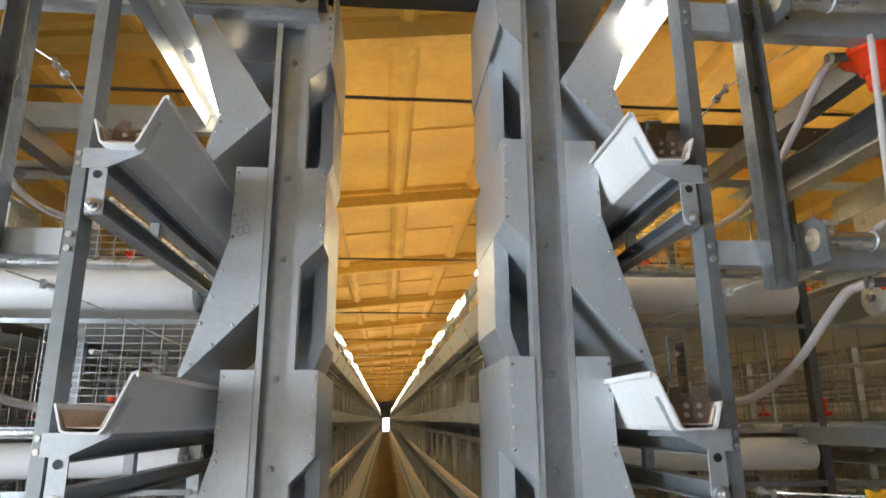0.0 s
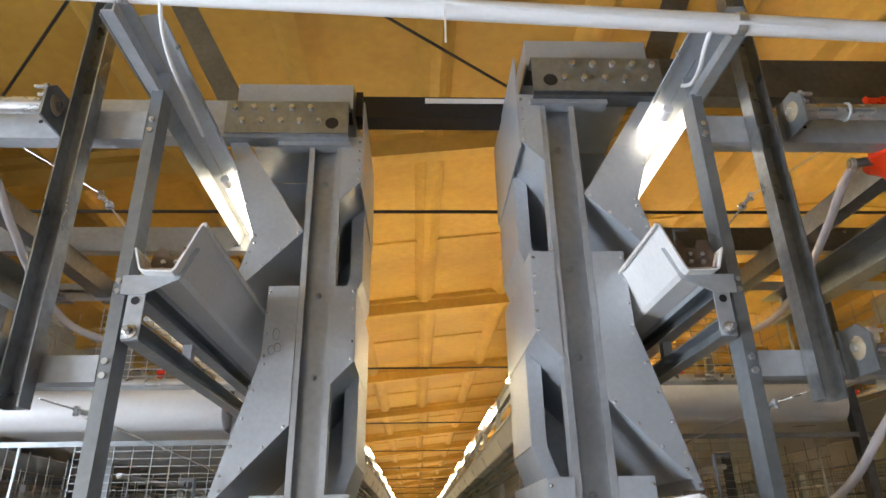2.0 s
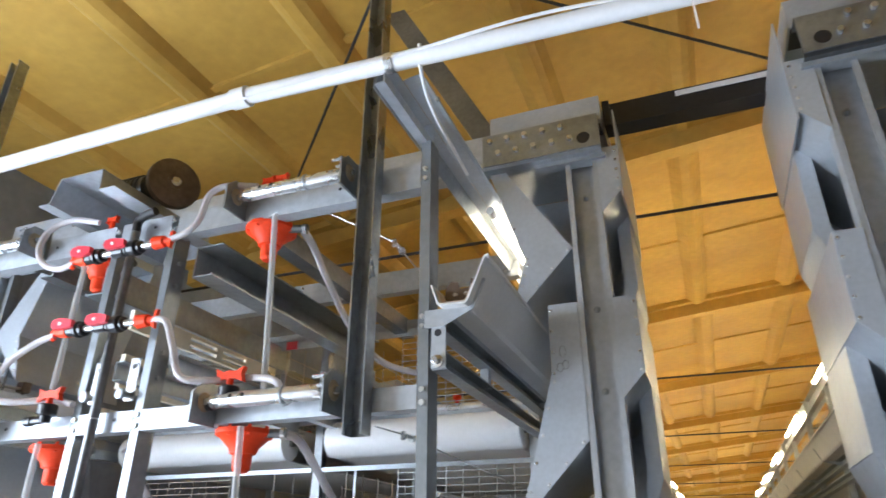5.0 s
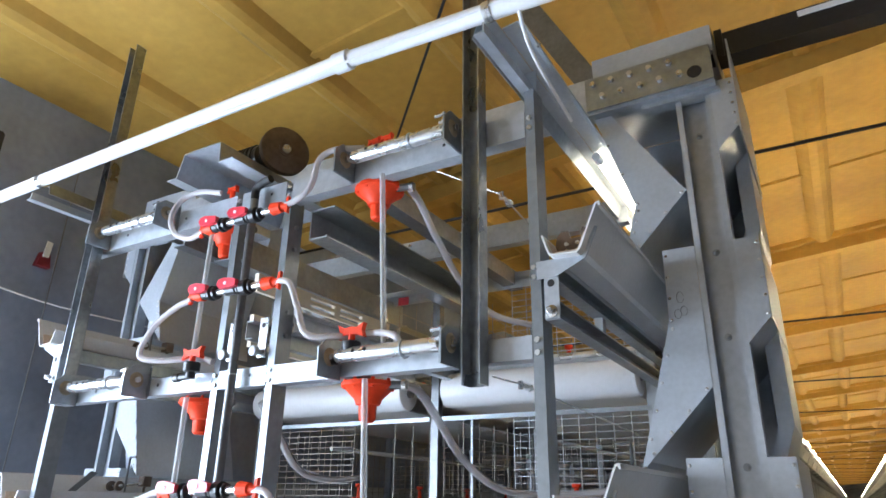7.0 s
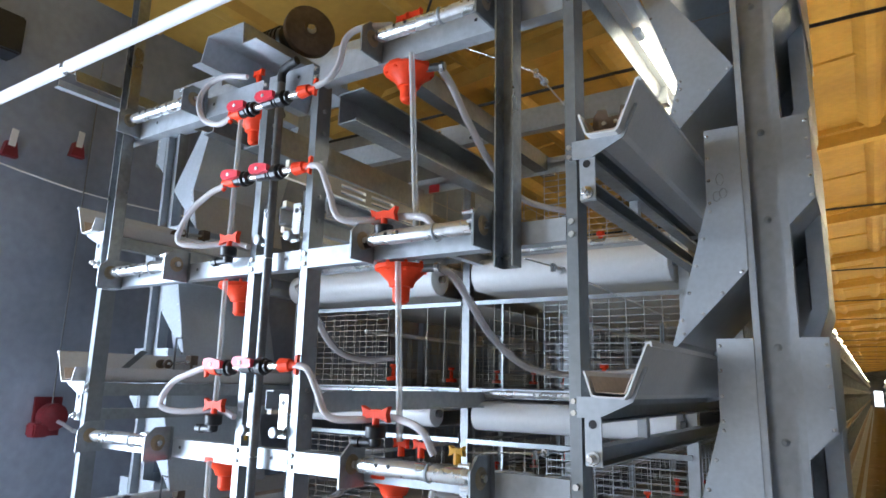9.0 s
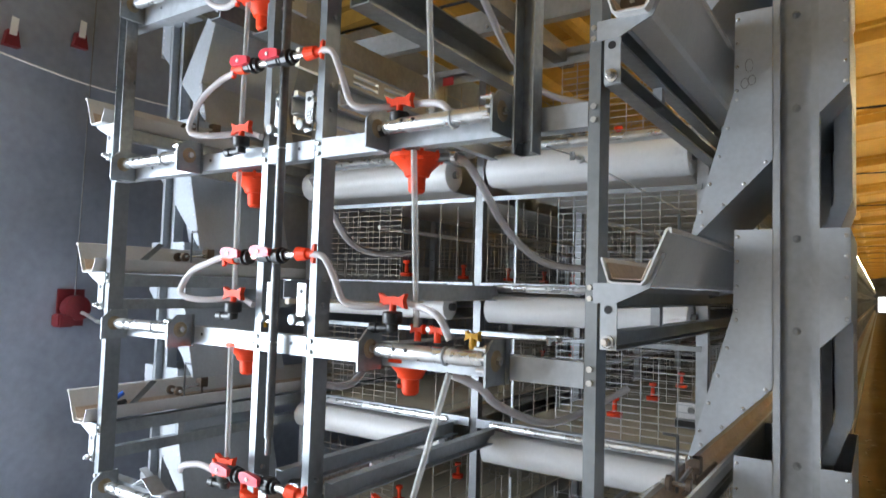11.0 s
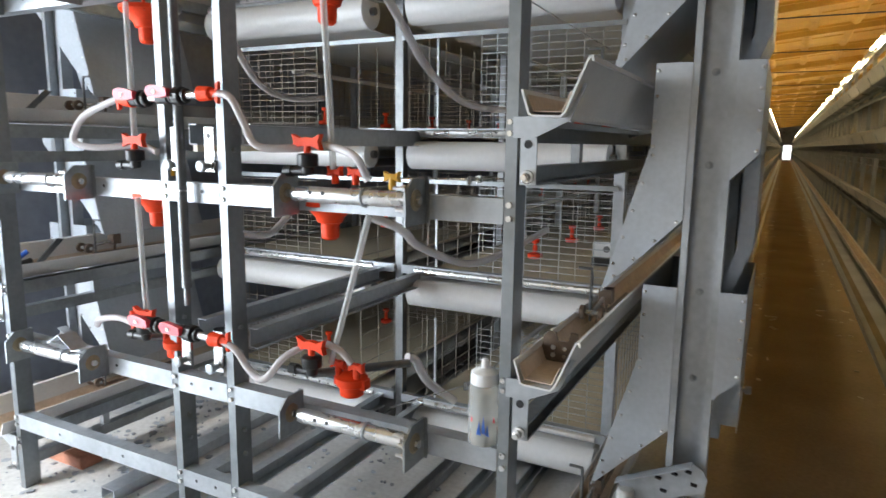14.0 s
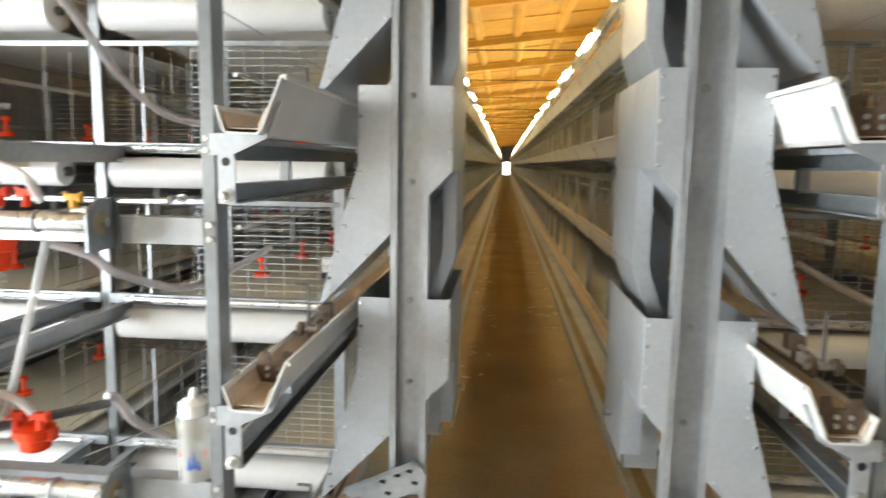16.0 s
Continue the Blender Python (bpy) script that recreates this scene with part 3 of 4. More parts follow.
def feed_cart(x, s, y, dz=0.0, label="tall galvanised feed cart with stacked sheet hoppers"):
    """x, y: the column's bolts; s: the side on which its trough lies."""
    fx = lambda p: (x + s * p[0], y + p[1], p[2] + dz)
    t = thing("feed_cart", label, "feed cart", "feed carts")
    y0, y1 = -0.047, 0.52
    for yy, back in ((0.0, False), (y1 - 0.05, True)):
        g = G(fx)
        z0, z1 = 0.36, 2.80
        e = -0.047 if not back else 0.047
        d = -0.003 if not back else 0.003
        g.strip([(-0.040, yy + e), (-0.055, yy + e), (-0.055, yy), (0.050, yy), (0.050, yy + e), (0.035, yy + e)], "z", z0, z1, -d)
        part("column", g, GALV, t)
    for k, z in enumerate((2.64, 2.23, 1.965, 1.602, 1.35, 0.99, 0.731, 0.37 + 0.05)):
        g = G(fx)
        g.lathe((0.0, 0.0, z - dz), (0, -1, 0), [(0, 0.0115), (0.002, 0.011), (0.0022, 0.0085), (0.009, 0.0085), (0.010, 0.005), (0.018, 0.005)], 8)
        part("bolt", g, RAIL, t)
    for z in HOPPERS:
        top = min(z, 2.80)
        uo, zo, ub = (0.147, z - 0.225, 0.150) if z < 2.8 else (0.335, z - 0.445, 0.215)
        h = tagged(new("hopper"), "galvanised sheet hopper with riveted seams, open on top")
        h.parent = t
        # front and back sheets, split round the column
        slope = lambda u: z - 0.243 - (u + 0.125) * (0.412 / 0.396)
        for yy in (y0 - 0.006, y1):
            lid = 2.938 if z > 2.8 and yy > 0 else top
            inner = (0.285, top) if z > 2.8 and yy < 0 else (0.0535, lid)
            for poly in ([inner, (uo, lid), (ub, zo), (0.271, z - 0.655), (0.0535, slope(0.0535))],
                         [(-0.125, top), (-0.0575, top), (-0.0575, slope(-0.0575)), (-0.083, slope(-0.083)), (-0.125, z - 0.243)]):
                g = G(fx)
                g.prism(poly, "y", yy, yy + 0.002)
                part("end_sheet", g, SHEET, h)
        g = G(fx)
        g.prism([(uo, top), (ub, zo), (ub + 0.002, zo), (uo + 0.002, top)], "y", y0 - 0.004, y1)
        g.prism([(ub, zo), (0.271, z - 0.655), (0.273, z - 0.655), (ub + 0.002, zo)], "y", y0 - 0.004, y1)
        part("outer_sheet", g, SHEET, h)
        g = G(fx)
        g.prism([(-0.127, top), (-0.125, top), (-0.125, z - 0.243), (-0.127, z - 0.243)], "y", y0 - 0.004, y1)
        part("aisle_sheet", g, SHEET, h)
        g = G(fx)
        for ua, ue, ya in ((-0.125, -0.0585, y0 - 0.003), (-0.0585, 0.0545, 0.006), (0.0545, 0.245, y0 - 0.003)):
            g.prism([(ua, slope(ua)), (ue, slope(ue)), (ue, slope(ue) + 0.002), (ua, slope(ua) + 0.002)], "y", ya, y1)
        part("chute_floor", g, SHEET, h)
        for a, b, n in (((uo - 0.006, top - 0.02), (ub - 0.006, zo), 4), ((ub - 0.006, zo - 0.025), (0.262, z - 0.645), 6), ((0.235, slope(0.235) + 0.012), (0.07, slope(0.07) + 0.012), 4), ((-0.118, top - 0.02), (-0.118, z - 0.235), 5)):
            for k in range(n):
                f = k / max(1, n - 1)
                g = G(fx)
                g.lathe((a[0] + (b[0] - a[0]) * f, y0 - 0.006, a[1] + (b[1] - a[1]) * f), (0, -1, 0), [(0, 0.0056), (0.002, 0.0048), (0.0035, 0.002)], 8)
                part("rivet", g, ZINC, h)
        # folded duct on the aisle side, down into the next hopper
        if z < 2.8:
            poly = [(-0.124, z + 0.374), (-0.124, z + 0.10), (-0.078, z - 0.03), (-0.038, z - 0.03), (-0.082, z + 0.10), (-0.082, z + 0.332)]
            duct = tagged(new("duct"), "folded galvanised sheet duct between two hoppers")
            duct.parent = t
            for ya in (y0 + 0.19, y1 - 0.003):
                g = G(fx)
                g.prism(poly, "y", ya, ya + 0.003)
                part("duct_flange", g, SHEET, duct)
            g = G(fx)
            g.strip([(-0.124, z + 0.374), (-0.124, z + 0.101)], "y", y0 + 0.193, y1 - 0.003, -0.002)
            part("duct_panel", g, SHEET, duct)
            g = G(fx)
            g.strip([(-0.124, z + 0.099), (-0.078, z - 0.03)], "y", y0 + 0.193, y1 - 0.003, -0.002)
            part("duct_panel", g, SHEET, duct)
            g = G(fx)
            g.prism([(-0.080, z + 0.33), (-0.080, z + 0.08), (0.06, z + 0.02), (0.06, z + 0.19)], "y", y1 - 0.003, y1)
            part("duct_back", g, SHEET, duct)
    # hanging plate with a guide roller under the lowest hopper
    g = G(fx)
    g.box(-0.122, -0.118, y0 + 0.26, y1, 0.50, 0.765)
    g.box(-0.118, -0.06, y0 + 0.26, y0 + 0.264, 0.52, 0.765)
    part("lower_plate", g, SHEET, t)
    g = G(fx)
    g.lathe((-0.123, y0 + 0.40, 0.60), (-1, 0, 0), [(0, 0.008), (0.008, 0.008), (0.009, 0.014), (0.026, 0.014), (0.029, 0.010)], 14)
    part("side_roller", g, RAIL, t, smooth=True)
    # cap box at the top
    g = G(fx)
    g.box(-0.085, 0.33, y0 + 0.02, y1, 2.94, 3.045)
    g.box(-0.132, -0.127, y0 - 0.006, y1, 2.60, 2.95)
    part("cap", g, SHEET, t)
    g = G(fx)
    g.box(-0.09, 0.16, y0 - 0.02, y0 + 0.03, 2.758, 2.774)
    part("cap_flange", g, GALV, t)
    # wheel bracket at the foot
    g = G(fx)
    a = radians(25)
    for u0, u1, w0, w1 in ((-0.10, 0.15, -0.045, 0.045),):
        c, sn = math.cos(a), math.sin(a)
        pts = [(u0 + 0.02, w0), (u1, w0), (u1, w1), (u0 + 0.02, w1), (u0, w1 - 0.03), (u0, w0 + 0.03)]
        pts = [(0.03 + p * c + q * sn, 0.435 - p * sn + q * c) for p, q in pts]
        g.prism(pts, "y", -0.085, -0.078)
        g.prism([pts[2], pts[3], (pts[3][0], pts[3][1] - 0.004), (pts[2][0], pts[2][1] - 0.004)], "y", -0.12, -0.078)
    part("wheel_bracket", g, GALV, t)
    for p, q in ((-0.06, 0.02), (-0.06, -0.02), (0.03, 0.02), (0.03, -0.02), (-0.02, 0.022)):
        g = G(fx)
        cx, cz = 0.03 + p * c + q * sn, 0.435 - p * sn + q * c
        g.rod((cx - 0.008, -0.0865, cz), (cx + 0.010, -0.0865, cz + 0.003), 0.0055, 6)
        part("slot_bolt", g, BLACKSTEEL, t)
    g = G(fx)
    g.lathe((0.155, -0.10, 0.335), (0, 0, 1), [(0, 0.02), (0.005, 0.026), (0.05, 0.026), (0.055, 0.02)], 14)
    part("guide_wheel", g, PVCGREY, t, smooth=True)
    # trough sweep under each chute
    for z in HOPPERS:
        g = G(fx)
        g.box(0.245, 0.285, y0 + 0.03, y0 + 0.07, z - 0.70, z - 0.655)
        g.rod((0.265, y0 + 0.05, z - 0.70), (0.265, y0 + 0.05, z - 0.735), 0.006, 6)
        g.rod((0.265, y0 - 0.06, z - 0.735), (0.265, y0 + 0.35, z - 0.735), 0.007, 8)
        part("feed_sweep", g, BROWN, t)
        g = G(fx)
        g.rod((0.225, y0 - 0.10, z - 0.70), (0.315, y0 - 0.10, z - 0.70), 0.008, 8)
        g.rod((0.27, y0 - 0.10, z - 0.70), (0.27, y0 + 0.03, z - 0.685), 0.006, 6)
        part("sweep_axle", g, ZINC, t)
        for u in (0.243, 0.297):
            g = G(fx)
            g.lathe((u - 0.008, y0 - 0.10, z - 0.70), (1, 0, 0), [(0, 0.012), (0.002, 0.021), (0.014, 0.021), (0.016, 0.012)], 14)
            part("sweep_roller", g, BROWN, t)
        g = G(fx)
        g.pipe([(0.285, y0 - 0.06, z - 0.735), (0.285, y0 - 0.06, z - 0.66), (0.285, y0 - 0.06, z - 0.585), (0.292, y0 - 0.06, z - 0.579), (0.325, y0 - 0.06, z - 0.578)], 0.0045, 6)
        part("bent_rod", g, DARK, t)
    return t


feed_cart(-0.425, -1, 2.45)
feed_cart(-3.24, 1, 2.45)
feed_cart(0.345, 1, 2.225, 0.02)


def gantry(x0, x1, y, bolts_at, s, mat, up=0.0):
    t = thing("gantry_beam", "galvanised gantry beam that joins the carts over the cage row", "beam", "gantry beams")
    g = G(lambda p: (p[0], p[1], p[2] + up))
    g.strip([(y + 0.06, 2.925), (y, 2.925), (y, 2.775), (y + 0.06, 2.775)], "x", min(x0, x1), max(x0, x1), 0.005)
    part("beam", g, mat, t)
    g = G(lambda p: (p[0], p[1], p[2] + up))
    a, b = sorted((bolts_at, bolts_at + s * 0.42))
    g.box(a, b, y - 0.012, y - 0.006, 2.785, 2.915)
    part("joint_plate", g, RAIL, t)
    for k in range(5):
        for z in (2.83, 2.885):
            g = G(lambda p: (p[0], p[1], p[2] + up))
            bolt(g, bolts_at + s * (0.10 + 0.065 * k + (0.03 if z > 2.85 else 0)), y - 0.012, z, 0.010, long=0.014)
            part("bolt", g, ZINC, t)
    g = G(lambda p: (p[0], p[1], p[2] + up))
    g.rod((bolts_at + s * 0.055, y - 0.0125, 2.825), (bolts_at + s * 0.055, y - 0.013, 2.825), 0.023, 16)
    part("hole", g, BLACKSTEEL, t)
    g = G(lambda p: (p[0], p[1], p[2] + up))
    g.box(min(x0, x1), max(x0, x1), y + 0.065, y + 0.16, 2.935, 2.965)
    part("top_bar", g, BLACKSTEEL, t, "black top bar")
    return t


gantry(-0.345, -3.4, 2.36, -0.345, -1, GALV)
# same beam on the right, its shade put into a darker steel colour
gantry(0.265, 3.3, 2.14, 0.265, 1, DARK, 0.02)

t = thing("cross_bar", "black bar across the aisle with a white strip", "beam")
part("bar", G().box(-0.335, 0.255, 2.50, 2.58, 2.957, 3.052), BLACKSTEEL, t)
part("strip", G().box(-0.075, 0.25, 2.494, 2.499, 3.022, 3.042), PVCWHITE, t, "white plastic strip")
for x0, x1 in ((-0.335, -0.31), (0.235, 0.255)):
    part("end_plate", G().box(x0, x1, 2.485, 2.499, 2.95, 3.06), BLACKSTEEL, t)

# cross girders behind the end frames
for row in (LEFT, RIGHT):
    # the right girder's shade is painted in by the darker steel
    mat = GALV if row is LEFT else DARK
    t = thing("cross_girder", "galvanised cross girder above the cages" if row is LEFT else "galvanised cross girder above the cages, coloured dark for shade", "beam", "cross girders")
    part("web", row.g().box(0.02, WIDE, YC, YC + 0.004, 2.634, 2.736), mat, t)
    for z in (2.63, 2.736):
        part("flange", row.g().box(0.02, WIDE, YC, YC + 0.05, z, z + 0.004), mat, t)
    for u in (0.08, 0.95, 1.13, WIDE - 0.08):
        for dz in (0.02, 0.085):
            g = row.g()
            bolt(g, u, YC, 2.635 + dz, 0.008)
            part("bolt", g, ZINC, t)

# white pvc conduit across the row ends
conduit = t = thing("conduit", "white plastic conduit with a cable, carried across the row ends", "conduit")
part("pipe", G().rod((-3.88, 1.63, 2.698), (-1.24, 1.63, 2.712), 0.0245, 16).rod((-1.24, 1.63, 2.712), (2.6, 1.63, 2.524), 0.0245, 16), PVCWHITE, t, smooth=True)
part("socket", G().lathe((-1.30, 1.63, 2.7115), (1, 0, 0), [(0, 0.026), (0.003, 0.031), (0.055, 0.031), (0.058, 0.026)], 18), PVCWHITE, t, smooth=True)
g = G()
g.pipe([(-3.2, 1.612, 2.672), (-2.4, 1.607, 2.676), (-1.6, 1.612, 2.672), (-1.25, 1.605, 2.682), (-0.8, 1.608, 2.687), (-0.45, 1.60, 2.69), (-0.25, 1.605, 2.681), (0.0, 1.603, 2.645), (0.3, 1.607, 2.625), (0.85, 1.606, 2.59)], 0.005, 6)
part("cable", g, PVCWHITE, t)
for x, z in ((-2.83, 2.70), (-0.79, 2.69), (0.66, 2.619)):
    part("clip", G().lathe((x - 0.011, 1.63, z), (1, 0, 0), [(0, 0.028), (0.022, 0.028)], 16), ZINC, t)
g = G()
g.box(-0.046, -0.042, 1.602, 1.605, 2.53, 2.775)
part("cable_tie", g, PVCWHITE, t, "thin white cable tie")
# arms that carry the conduit
for row in (LEFT, RIGHT):
    for u in (0.0, WIDE - 0.03):
        g = row.g()
        g.strip([(u, 2.645), (u, 2.615), (u + 0.03, 2.615)], "y", 1.61, 1.95, 0.004)
        part("support_arm", g, GALV, conduit, "small galvanised angle arm")

# dark slanting stays over the carts
for a, b, y in (((-0.76, 2.94), (-1.20, 3.78), 2.44), ((0.69, 2.94), (1.10, 3.90), 2.24)):
    dx = 0.05
    solid("slanting_stay", G().prism([(a[0] - dx, a[1]), (a[0] + dx, a[1]), (b[0] + dx, b[1]), (b[0] - dx, b[1])], "y", y, y + 0.006), DARK, "dull flat steel stay that slants up to the roof", "stay", "roof stays")


# ---- drive pipes on the end frames ----
def drive_pipe(row, u0, u1, z):
    t = thing("drive_pipe", "drilled galvanised pipe between two bearing plates on a beam", "pipe", "drive pipes")
    y = YF - 0.055
    g = row.g()
    g.lathe((u0 + 0.03, y, z), (1, 0, 0), [(0, 0.019), (0.012, 0.021), (u1 - u0 - 0.075, 0.021), (u1 - u0 - 0.06, 0.018)], 18)
    part("pipe", g, ZINC, t, smooth=True)
    g = row.g()
    g.lathe((u0 + 0.14, y, z), (1, 0, 0), [(0, 0.022), (0.002, 0.0255), (0.006, 0.0255), (0.008, 0.022)], 16)
    part("collar", g, GALV, t)
    for k in (0.06, 0.10):
        g = row.g()
        g.rod((u1 - 0.04 - k, y - 0.0195, z + 0.006), (u1 - 0.04 - k, y - 0.0215, z + 0.0065), 0.006, 8)
        part("hole", g, BLACKSTEEL, t)
    for dz, ln in ((0.030, 0.034), (0.006, 0.020), (-0.022, 0.028)):
        g = row.g()
        g.lathe((u0 + 0.003, YF - 0.092, z + dz), (1, 0, 0), [(0, 0.009), (0.007, 0.009), (0.0075, 0.005), (ln, 0.005)], 6)
        part("adjuster_bolt", g, ZINC, t, "bright zinc bolt")
    for u in (u0, u1):
        g = row.g()
        g.prism([(YF - 0.003, z + 0.052), (YF - 0.070, z + 0.052), (YF - 0.105, z + 0.020), (YF - 0.105, z - 0.060), (YF - 0.003, z - 0.060)], "x", u - 0.003, u + 0.003)
        g.box(u - 0.003 if u == u1 else u - 0.012, u + 0.012 if u == u1 else u + 0.003, YF - 0.0065, YF - 0.0035, z - 0.06, z + 0.052)
        part("bearing_plate", g, RAIL, t)
        g = row.g()
        g.lathe((u - 0.008, y, z), (1, 0, 0), [(0, 0.018), (0.004, 0.027), (0.012, 0.027), (0.016, 0.018)], 14)
        part("bearing", g, TANRING, t, "tan bearing ring")
        g = row.g()
        g.rod((u - 0.016, y, z), (u + 0.016, y, z), 0.010, 8)
        part("shaft_end", g, ZINC, t)
    return t


def wing(g, c, w=0.046, h=0.021, d=0.009):
    """A butterfly grip: two flared wings either side of a neck."""
    x, y, z = c
    prof = [(-w, h), (-w * 0.45, h * 0.45), (0, h * 0.62), (w * 0.45, h * 0.45), (w, h), (w * 0.86, 0), (w, -h), (w * 0.4, -h * 0.5), (-w * 0.4, -h * 0.5), (-w, -h), (-w * 0.86, 0)]
    g.prism([(x + a, z + b) for a, b in prof], "y", y - d, y + d)
    g.rod((x, y, z), (x, y, z - 0.034), 0.010, 10)
    return g


def pressure_regulator(row, u, z, y=1.975):
    t = thing("pressure_regulator", "orange-red plastic water pressure regulator under a beam", "regulator", "water regulators")
    g = row.g()
    g.lathe((u, y, z), (0, 0, -1), [(0, 0.050), (0.003, 0.081), (0.016, 0.082), (0.022, 0.070), (0.050, 0.042), (0.066, 0.036), (0.069, 0.027), (0.108, 0.025), (0.116, 0.017)], 20)
    part("body", g, RED, t, smooth=True)
    for k in range(8):
        a = k * 0.785
        g = row.g()
        g.rod((u + 0.070 * math.cos(a), y + 0.070 * math.sin(a), z - 0.024), (u + 0.070 * math.cos(a), y + 0.070 * math.sin(a), z + 0.006), 0.006, 6)
        part("screw_boss", g, RED, t)
    g = row.g()
    g.rod((u - 0.04, y, z - 0.012), (u - 0.125, y + 0.02, z - 0.014), 0.013, 10)
    part("outlet", g, DARK, t)
    g = row.g()
    g.lathe((u - 0.11, y + 0.016, z - 0.014), (-1, 0.2, 0), [(0, 0.017), (0.012, 0.017)], 10)
    part("hose_clamp", g, ZINC, t)
    return t


def twin_regulator(row, u, z, y=1.93):
    t = thing("twin_regulator", "orange-red plastic regulator with two winged caps", "regulator", "water regulators")
    g = row.g()
    g.lathe((u, y, z - 0.05), (0, 0, 1), [(0, 0.026), (0.005, 0.034), (0.030, 0.036), (0.034, 0.044), (0.056, 0.046), (0.066, 0.032), (0.075, 0.02)], 16)
    g.box(u - 0.052, u + 0.052, y - 0.014, y + 0.014, z - 0.022, z + 0.006)
    part("body", g, RED, t, smooth=True)
    for du in (-0.03, 0.03):
        g = row.g()
        wing(g, (u + du, y - 0.02, z + 0.045), 0.024, 0.014)
        part("winged_cap", g, RED, t)
    g = row.g()
    g.rod((u + 0.10, y - 0.05, z + 0.012), (u - 0.12, y + 0.12, z + 0.03), 0.012, 10)
    part("outlet_pipe", g, DARK, t)
    return t


def shutoff_knob(row, u, z, y=1.855):
    t = thing("shutoff_knob", "red butterfly knob on a black plastic valve body", "valve", "butterfly valves")
    g = row.g()
    g.lathe((u, y, z - 0.095), (0, 0, 1), [(0.010, 0.013), (0.014, 0.016), (0.030, 0.017), (0.033, 0.026), (0.036, 0.028), (0.062, 0.028), (0.065, 0.025), (0.067, 0.012)], 14)
    part("valve_body", g, BLACKP, t, smooth=True)
    part("grip", wing(row.g(), (u, y, z)), RED, t)
    g = row.g()
    g.lathe((u + 0.005, y, z - 0.076), (1, 0, -0.02), [(0, 0.012), (0.045, 0.012), (0.046, 0.015), (0.07, 0.015), (0.072, 0.010)], 12)
    part("spout", g, BLACKP, t, smooth=True)
    return t


def small_cap(row, u, z, y, mat, label):
    g = row.g()
    wing(g, (u, y, z), 0.022, 0.013)
    return solid("wing_cap", g, mat, label, "valve", "small wing caps")


def inline_valves(row, z, y=1.80, dz=0.0):
    """Two ball valves in line between the middle posts."""
    t = thing("inline_valves", "pair of black ball valves with red handles in a water line", "valve", "inline valve pairs")
    a, b = 1.19, 0.83
    g = row.g()
    g.rod((a, y, z), (b, y, z + dz), 0.011, 12)
    part("tube", g, ZINC, t)
    for u, r, long in ((1.175, 0.019, 0.055), (1.115, 0.026, 0.014), (1.097, 0.023, 0.016), (1.04, 0.019, 0.05), (0.985, 0.022, 0.012), (0.97, 0.026, 0.03), (0.935, 0.020, 0.012)):
        f = (a - u) / (a - b)
        g = row.g()
        g.lathe((u, y, z + dz * f), (-1, 0, 0), [(0, r - 0.005), (0.003, r), (long - 0.003, r), (long, r - 0.005)], 12)
        part("nut", g, BLACKP, t)
    for u in (1.15, 1.012):
        f = (a - u) / (a - b)
        zz = z + dz * f + 0.008
        g = row.g()
        g.prism([(u + 0.040, zz + 0.006), (u + 0.034, zz + 0.020), (u + 0.012, zz + 0.024), (u - 0.020, zz + 0.019), (u - 0.044, zz + 0.013), (u - 0.046, zz - 0.009), (u - 0.015, zz - 0.012), (u + 0.028, zz - 0.010)], "y", y - 0.036, y - 0.021)
        g.rod((u, y - 0.024, zz + 0.004), (u, y, zz + 0.002), 0.009, 8)
        part("handle", g, PINK, t)
        g = row.g()
        bolt(g, u, y - 0.036, zz + 0.004, 0.006, (0, -1, 0), 0.003)
        part("handle_screw", g, PVCWHITE, t)
    for u, zz, s in ((a + 0.005, z, 1), (b - 0.005, z + dz, -1)):
        g = row.g()
        g.lathe((u - s * 0.03, y, zz), (s, 0, 0), [(-0.018, 0.022), (0.02, 0.018), (0.022, 0.012), (0.05, 0.010)], 12)
        g.prism([(u + s * 0.012, zz + 0.026), (u + s * 0.022, zz + 0.030), (u + s * 0.018, zz - 0.028), (u + s * 0.008, zz - 0.022)], "y", y - 0.006, y + 0.006)
        part("end_fitting", g, RED, t)
    return t


